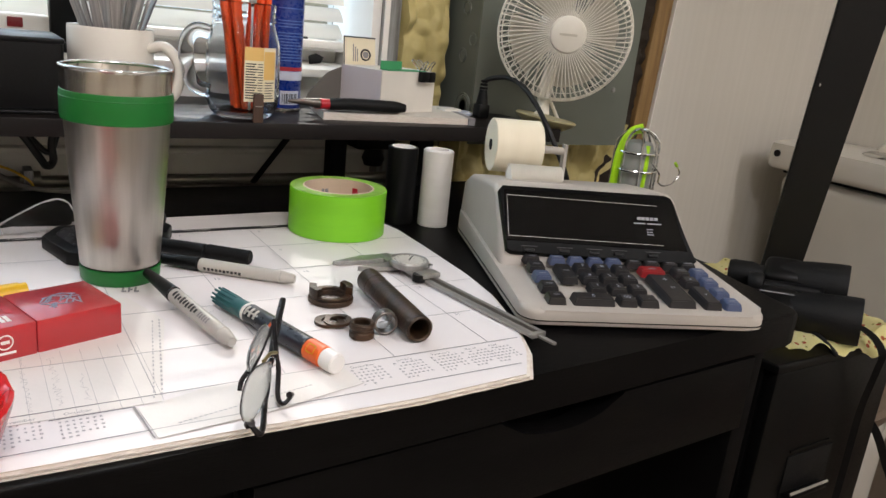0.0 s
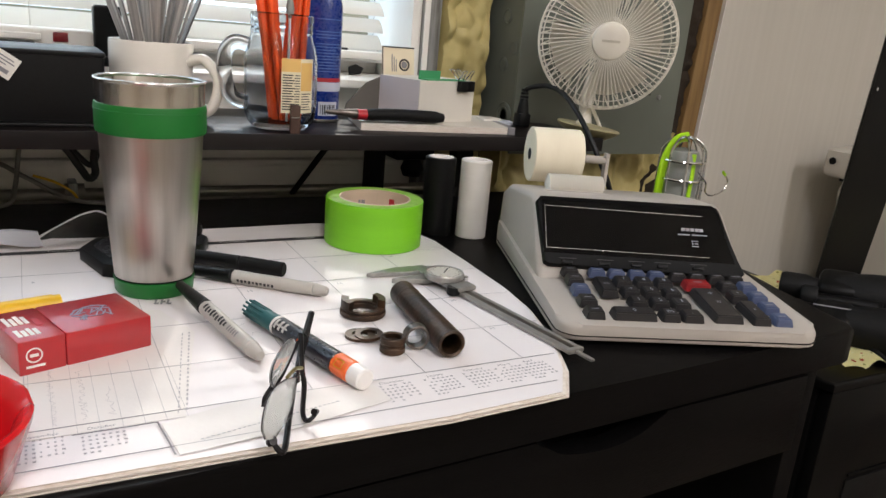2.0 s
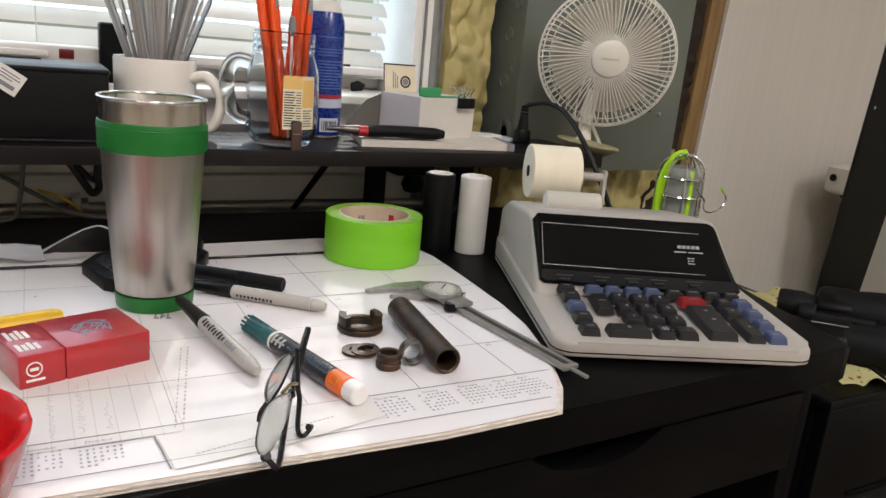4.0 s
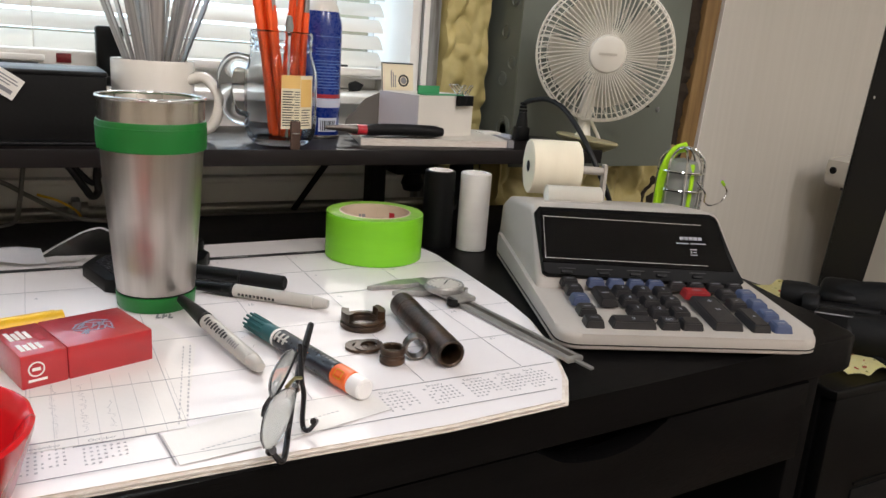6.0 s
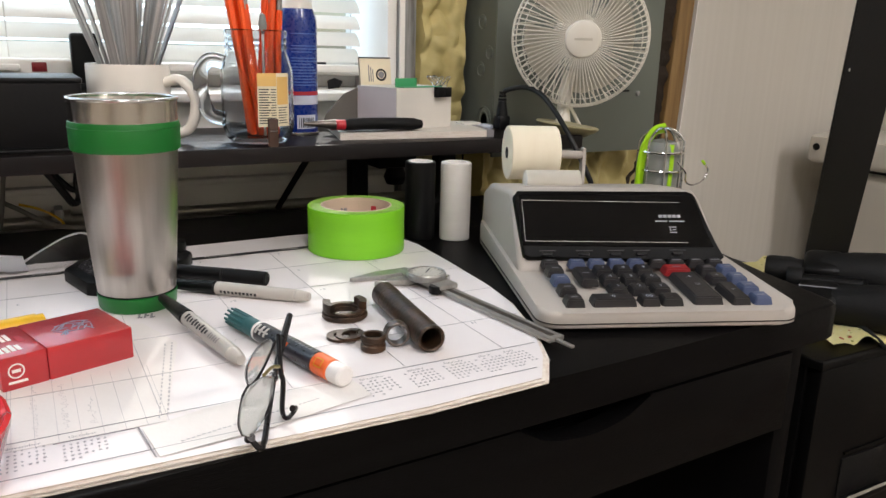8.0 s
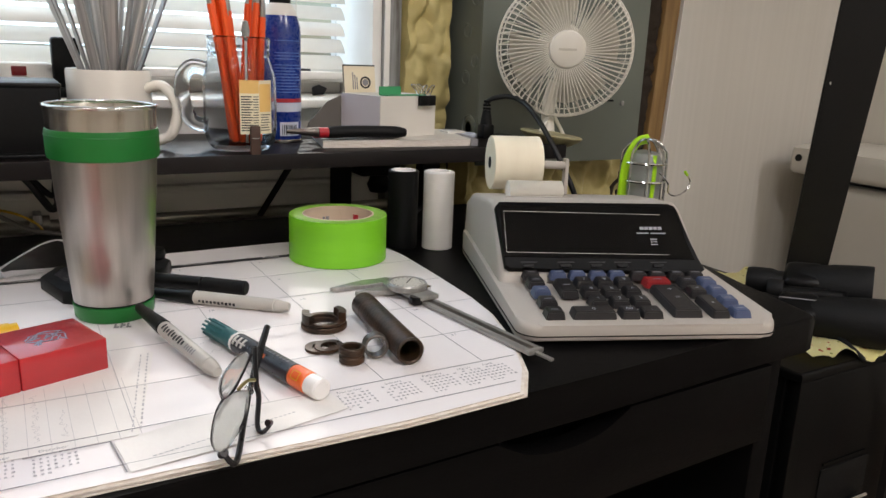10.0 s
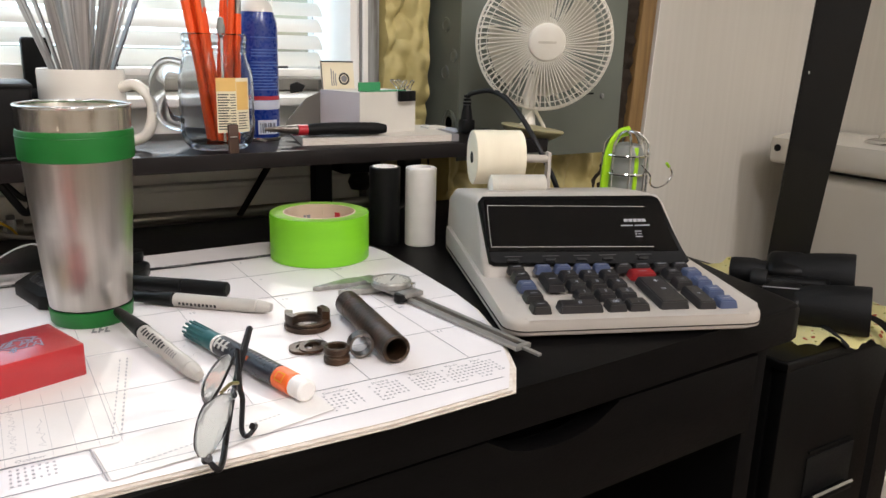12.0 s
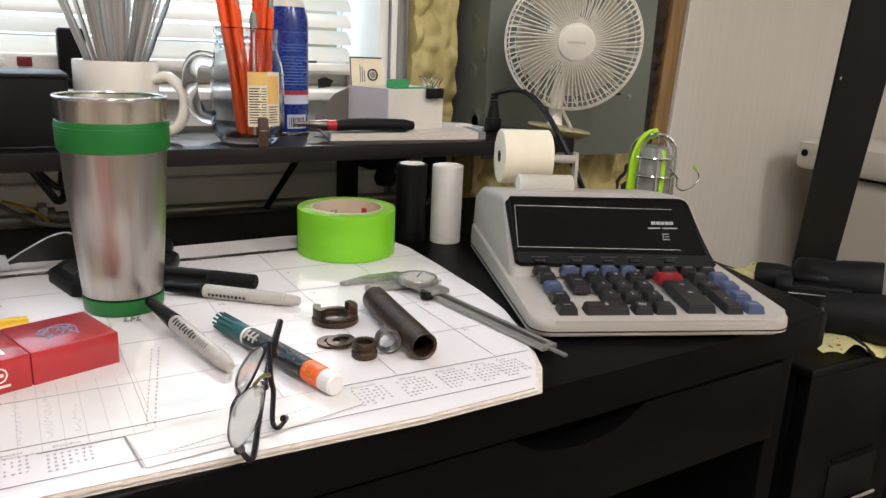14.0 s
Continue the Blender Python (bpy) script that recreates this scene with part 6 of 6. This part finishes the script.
# ---------- right of the desk ----------
def cabinet():
    t = thing("file_cabinet", pose(0.763, 0.452, 0), "black metal file cabinet beside the desk", "cabinet")
    w, d, h = 0.252, 0.53, 0.654
    part("body", box(0.002, w - 0.002, 0.013, d, 0.02, h - 0.010, 0.003), BLACK_PAINT, t)
    bm = prism([(0.003, -0.004), (w - 0.003, -0.004), (w, 0.006), (w, d), (0, d), (0, 0.006)], h - 0.010, h, 0.004, seg=3)
    part("top", bm, BLACK_PAINT, t, "rounded black top")
    for z0, z1 in ((0.335, h - 0.0105), (0.03, 0.325)):
        dr = part("drawer_front", box(0.004, w - 0.004, -0.004, 0.013, z0, z1, 0.003), BLACK_PAINT, t, "black drawer front")
        zc = z0 + 0.147
        part("handle_recess", box(0.064, 0.154, -0.006, -0.0035, zc - 0.012, zc + 0.045, 0.001), BLACK_MATTE, dr)
        part("handle", tube([(0.067, -0.016, zc), (0.143, -0.016, zc)], 0.0022, 8, smooth=False), CHROME, dr, "bright handle edge")
        part("handle_plate", box(0.065, 0.145, -0.0165, -0.004, zc - 0.010, zc - 0.004, 0.001), BLACK_PAINT, dr)
        part("label_frame", box(0.066, 0.144, -0.0062, -0.0035, zc + 0.05, zc + 0.053), BLACK_PAINT, dr)
    part("plinth", box(0.01, w - 0.01, 0.02, d - 0.01, 0, 0.021), BLACK_MATTE, t)


cabinet()
CABZ = 0.654


def cloth():
    """A folded cloth with soft creases, hanging a little over the front edge."""
    bm = bmesh.new()
    n = 46
    g = []
    for i in range(n + 1):
        row = []
        for j in range(n + 1):
            u, v = i / n, j / n
            a = Vector((0.806, 0.466, 0)).lerp(Vector((1.006, 0.432, 0)), u)
            b = Vector((0.850, 0.765, 0)).lerp(Vector((1.030, 0.690, 0)), u)
            a.y -= 0.012 * math.sin(min(1, u / 0.45) * math.pi / 2) * (1 - u) ** 0.5
            p = a.lerp(b, v)
            f = noise.noise(Vector((u * 5, v * 6, 1.7)))
            p.x += 0.006 * noise.noise(Vector((v * 6, u * 2, 4)))
            p.y += 0.008 * noise.noise(Vector((u * 7, v * 2, 9)))
            p.z = CABZ + 0.006 + 0.010 * abs(f) + 0.006 * abs(noise.noise(Vector((u * 11, v * 9, 5)))) + 0.012 * max(0, v - 0.45)
            if p.y < 0.452:
                p.z -= (0.452 - p.y) * 1.1
            if u > 0.70:
                p.z += 0.008 * math.sin((u - 0.70) / 0.30 * math.pi)
            row.append(bm.verts.new(p))
        g.append(row)
    for i in range(n):
        for j in range(n):
            bm.faces.new((g[i][j], g[i + 1][j], g[i + 1][j + 1], g[i][j + 1]))
    bmesh.ops.solidify(bm, geom=bm.faces[:], thickness=0.003)
    solid("flowered_cloth", bm, CLOTH, "crumpled yellow flowered cloth on a black cabinet", "cloth")


cloth()


def binoculars():
    d = Vector((0.50, -0.862, 0.08)).normalized()
    side = Vector((0.862, 0.50, 0)).normalized() * math.cos(radians(27)) + Vector((0, 0, math.sin(radians(27))))
    side = (side - d * side.dot(d)).normalized()
    up = d.cross(side).normalized()
    c = Vector((0.903, 0.449, CABZ + 0.034))
    m = Matrix.Translation(c) @ Matrix(((side.x, up.x, d.x, 0), (side.y, up.y, d.y, 0), (side.z, up.z, d.z, 0), (0, 0, 0, 1)))
    t = thing("binoculars", m, "black rubber-armoured binoculars lying on a cloth", "binoculars")
    # local z runs to the front lenses, x to the far barrel, y up
    for k, x in enumerate((0.0, 0.056)):
        zo = (0.0, -0.018)[k]
        part("front_barrel", lathe([(0.0, -0.002), (0.0245, -0.002), (0.0245, 0.002), (0.0280, 0.003), (0.0285, 0.0), (0.0285, -0.012), (0.0270, -0.040), (0.0235, -0.066), (0.0225, -0.075), (0, -0.076)], 44, m=pose(x, 0, zo)), RUBBER, t, "black rubber barrel")
        part("front_lens", lathe([(0, -0.0015), (0.015, -0.0018), (0.0244, -0.0025), (0.0244, -0.004), (0, -0.004)], 32, m=pose(x, 0, zo)), CALC_DARK, t, "dark coated lens")
        part("prism_body", box(x - 0.022, x + 0.022, -0.020, 0.022, -0.112, -0.066, 0.010, 3), BLACK_PLASTIC, t)
        xe = x + (0.006 if k == 0 else -0.004)
        part("eyepiece", lathe([(0, -0.178), (0.0165, -0.177), (0.0175, -0.172), (0.0175, -0.150), (0.0150, -0.142), (0.0150, -0.126), (0, -0.125)], 32, m=pose(xe, 0.002, 0.024)), RUBBER, t, "rubber eyecup")
    part("bridge", box(0.014, 0.042, -0.006, 0.010, -0.108, -0.050, 0.004), BLACK_PLASTIC, t)
    part("hinge_bar", tube([(0.028, 0.010, -0.118), (0.028, 0.010, -0.045)], 0.0075, 14, smooth=False), BLACK_PLASTIC, t)
    part("focus_wheel", lathe([(0, -0.140), (0.012, -0.140), (0.013, -0.138), (0.013, -0.124), (0.012, -0.122), (0, -0.122)], 28, m=pose(0.028, 0.012, 0.014)), RUBBER, t, "ribbed focus wheel")
    part("top_plate", box(0.016, 0.040, 0.010, 0.0150, -0.085, -0.040, 0.002), BLACK_PLASTIC, t)
    part("plate_bar", bars([(-0.020, 0.020, -0.001, 0.001)], z=0.0), INK_GREY, t, smooth=False, m=pose(0.004, 0.0225, -0.090, -90, 90, 0))


binoculars()
bs = thing("carry_strap", pose(0, 0, 0), "black carrying strap hanging over a cabinet front", "strap")


def band(pts, w):
    """A flat strap along a path."""
    bm = bmesh.new()
    ps = smooth_path(pts, 8)
    rows = []
    for i, p in enumerate(ps):
        tt = (ps[min(i + 1, len(ps) - 1)] - ps[max(i - 1, 0)]).normalized()
        side = Vector((1, -0.15, 0)) - tt * tt.dot(Vector((1, -0.15, 0)))
        side = side.normalized() * w / 2
        rows.append([bm.verts.new(p - side), bm.verts.new(p + side)])
    for a, b in zip(rows, rows[1:]):
        bm.faces.new((a[0], a[1], b[1], b[0]))
    bmesh.ops.solidify(bm, geom=bm.faces[:], thickness=0.0018)
    return bm


part("long_loop", band([(0.915, 0.490, 0.682), (0.916, 0.460, 0.680), (0.922, 0.438, 0.672), (0.926, 0.424, 0.655), (0.928, 0.426, 0.630), (0.938, 0.436, 0.573), (0.943, 0.438, 0.496), (0.942, 0.438, 0.434), (0.93, 0.438, 0.30), (0.90, 0.438, 0.22)], 0.014), BLACK_MATTE, bs)
part("thin_loop", tube([(0.872, 0.560, 0.685), (0.868, 0.505, 0.672), (0.864, 0.470, 0.668), (0.866, 0.446, 0.655), (0.868, 0.452, 0.6545)], 0.0030, 8), BLACK_MATTE, bs)
part("side_loop", band([(1.024, 0.62, 0.57), (1.036, 0.55, 0.54), (1.062, 0.480, 0.510), (1.127, 0.470, 0.431), (1.200, 0.470, 0.344), (1.24, 0.470, 0.24)], 0.014), BLACK_MATTE, bs)


def leaning_board():
    t = thing("leaning_board", pose(0, 0, 0), "black painted board leaning behind a cabinet", "board")
    bl, br, tl, trr = (Vector(v) for v in ((1.054, 0.686, 0.685), (1.086, 0.641, 0.692), (0.982, 0.618, 1.045), (1.014, 0.566, 1.045)))
    up = ((tl - bl) + (trr - br)) / 2
    k0, k1 = -bl.z / up.z, (1.75 - bl.z) / up.z
    n = (br - bl).cross(up).normalized() * 0.018
    if n.y < 0:
        n = -n
    bm = bmesh.new()
    vs = []
    for k in (k0, k1):
        a, b = bl + (tl - bl) * k, br + (trr - br) * k
        vs.append([bm.verts.new(p) for p in (a, b, b + n, a + n)])
    for j in range(4):
        bm.faces.new((vs[0][j], vs[0][(j + 1) % 4], vs[1][(j + 1) % 4], vs[1][j]))
    bm.faces.new(vs[0][::-1]), bm.faces.new(vs[1])
    bmesh.ops.bevel(bm, geom=bm.edges[:], offset=0.002, segments=2, affect="EDGES")
    part("board", bm, POST_BLACK, t)
    for f, u in ((0.72, 0.12), (0.45, 0.62), (0.12, 0.45), (0.62, 0.85)):
        p = (bl + (tl - bl) * f).lerp(br + (trr - br) * f, u) - n * 0.06
        part("paint_chip", lathe([(0, -0.0003), (0.0011, -0.0002), (0.0009, 0.0005), (0, 0.0006)], 7, m=Matrix.Translation(p) @ (-n).to_track_quat("Z", "Y").to_matrix().to_4x4() @ Matrix.Diagonal((1, 2.4 - 2 * u, 1, 1))), WHITE_PLASTIC, t)


leaning_board()


SEAT = mat("shade_brown_seat", "6a5a4b", 0.5, color2="54463a", scale=12, stretch=(0.4, 3, 3), bump=0.1)


def toilet():
    t = thing("toilet", pose(1.46, 0.75, 0), "white ceramic toilet against a wall", "toilet")

    def soft(x0, x1, y0, y1, z0, z1, r):
        return box(x0, x1, y0, y1, z0, z1, r, 5)

    bm = soft(-0.010, 0.185, -0.235, 0.212, 0.40, 0.752, 0.028)
    for v in bm.verts:
        k = 1 - 0.14 * (0.752 - v.co.z) / 0.35
        v.co.x, v.co.y = 0.185 + (v.co.x - 0.185) * k, v.co.y * k
    part("tank", bm, TOILET_CER, t, "glazed tank")
    bm = soft(-0.030, 0.192, -0.250, 0.228, 0.757, 0.806, 0.012)
    for v in bm.verts:
        if v.co.z > 0.78:
            v.co.z += 0.010 * max(0.0, 1 - ((v.co.x - 0.15) / 0.14) ** 2) * max(0.0, 1 - (v.co.y / 0.30) ** 2)
    bmesh.ops.subdivide_edges(bm, edges=[e for e in bm.edges if e.calc_length() > 0.1], cuts=8, use_grid_fill=True)
    for v in bm.verts:
        if v.co.z > 0.80:
            v.co.z = max(v.co.z, 0.806 + 0.012 * max(0.0, 1 - ((v.co.x - 0.10) / 0.14) ** 2))
    part("tank_lid", bm, TOILET_CER, t, "domed glazed tank lid")
    part("lid_dome", lathe([(1.0, -0.004), (1.0, 0.004), (0.97, 0.016), (0.88, 0.028), (0.68, 0.038), (0.36, 0.044), (0, 0.046)], 48, m=pose(0.122, -0.045, 0.808) @ Matrix.Diagonal((0.066, 0.135, 1, 1))), CERAMIC, t, "raised glazed dome")
    # black slab painted in for the shadow between lid and tank
    part("lid_gap_shade", box(-0.004, 0.18, -0.225, 0.202, 0.750, 0.760), BLACK_MATTE, t)
    part("lever_hole", lathe([(0, 0), (0.0070, 0), (0.0070, 0.002), (0, 0.002)], 20, m=pose(-0.0305, 0.206, 0.789, 0, -90, 0)), BLACK_MATTE, t)
    part("flush_button", lathe([(0, 0.006), (0.018, 0.005), (0.023, 0.002), (0.025, 0.0)], 32, m=pose(0.028, 0.030, 0.8165, 0, -8, 0) @ Matrix.Diagonal((0.8, 1.5, 1, 1))), CHROME, t, "chrome flush button")
    prof = [(0.0, 0.0), (0.100, 0.0), (0.096, 0.03), (0.070, 0.12), (0.078, 0.22), (0.140, 0.32), (0.185, 0.375), (0.182, 0.395), (0.150, 0.398), (0.13, 0.36), (0.06, 0.26), (0, 0.25)]
    part("bowl", lathe(prof, 44, m=pose(-0.185, 0.0, 0) @ Matrix.Diagonal((1.12, 0.98, 1, 1))), TOILET_CER, t, "glazed bowl")
    # made-up lid: its brown stands in for the shade over the bowl
    seat = [(0.0, 0.0), (0.172, 0.0), (0.180, 0.004), (0.182, 0.020), (0.176, 0.030), (0.150, 0.035), (0, 0.038)]
    part("shade_seat_lid", lathe(seat, 44, m=pose(-0.185, 0.0, 0.399) @ Matrix.Diagonal((1.18, 1.02, 1, 1))), SEAT, t, "added brown seat lid, standing in for shade over the bowl")
    part("rear_block", soft(0.0, 0.16, -0.07, 0.05, 0.0, 0.40, 0.03), TOILET_CER, t)


toilet()

# added sheet: its dark brown-grey stands in for shade on the lower wall
solid("shade_panel_east", box(EX - 0.012, EX, -2.5, WY - 0.02, 0, 0.42), mat("shade_brown_grey", "786a5c", 0.6, color2="5c5045", scale=10, bump=0.2, stretch=(4, 4, 0.5)), "added brown-grey sheet standing in for shade behind a toilet", "wall panel", "structure", smooth=False)
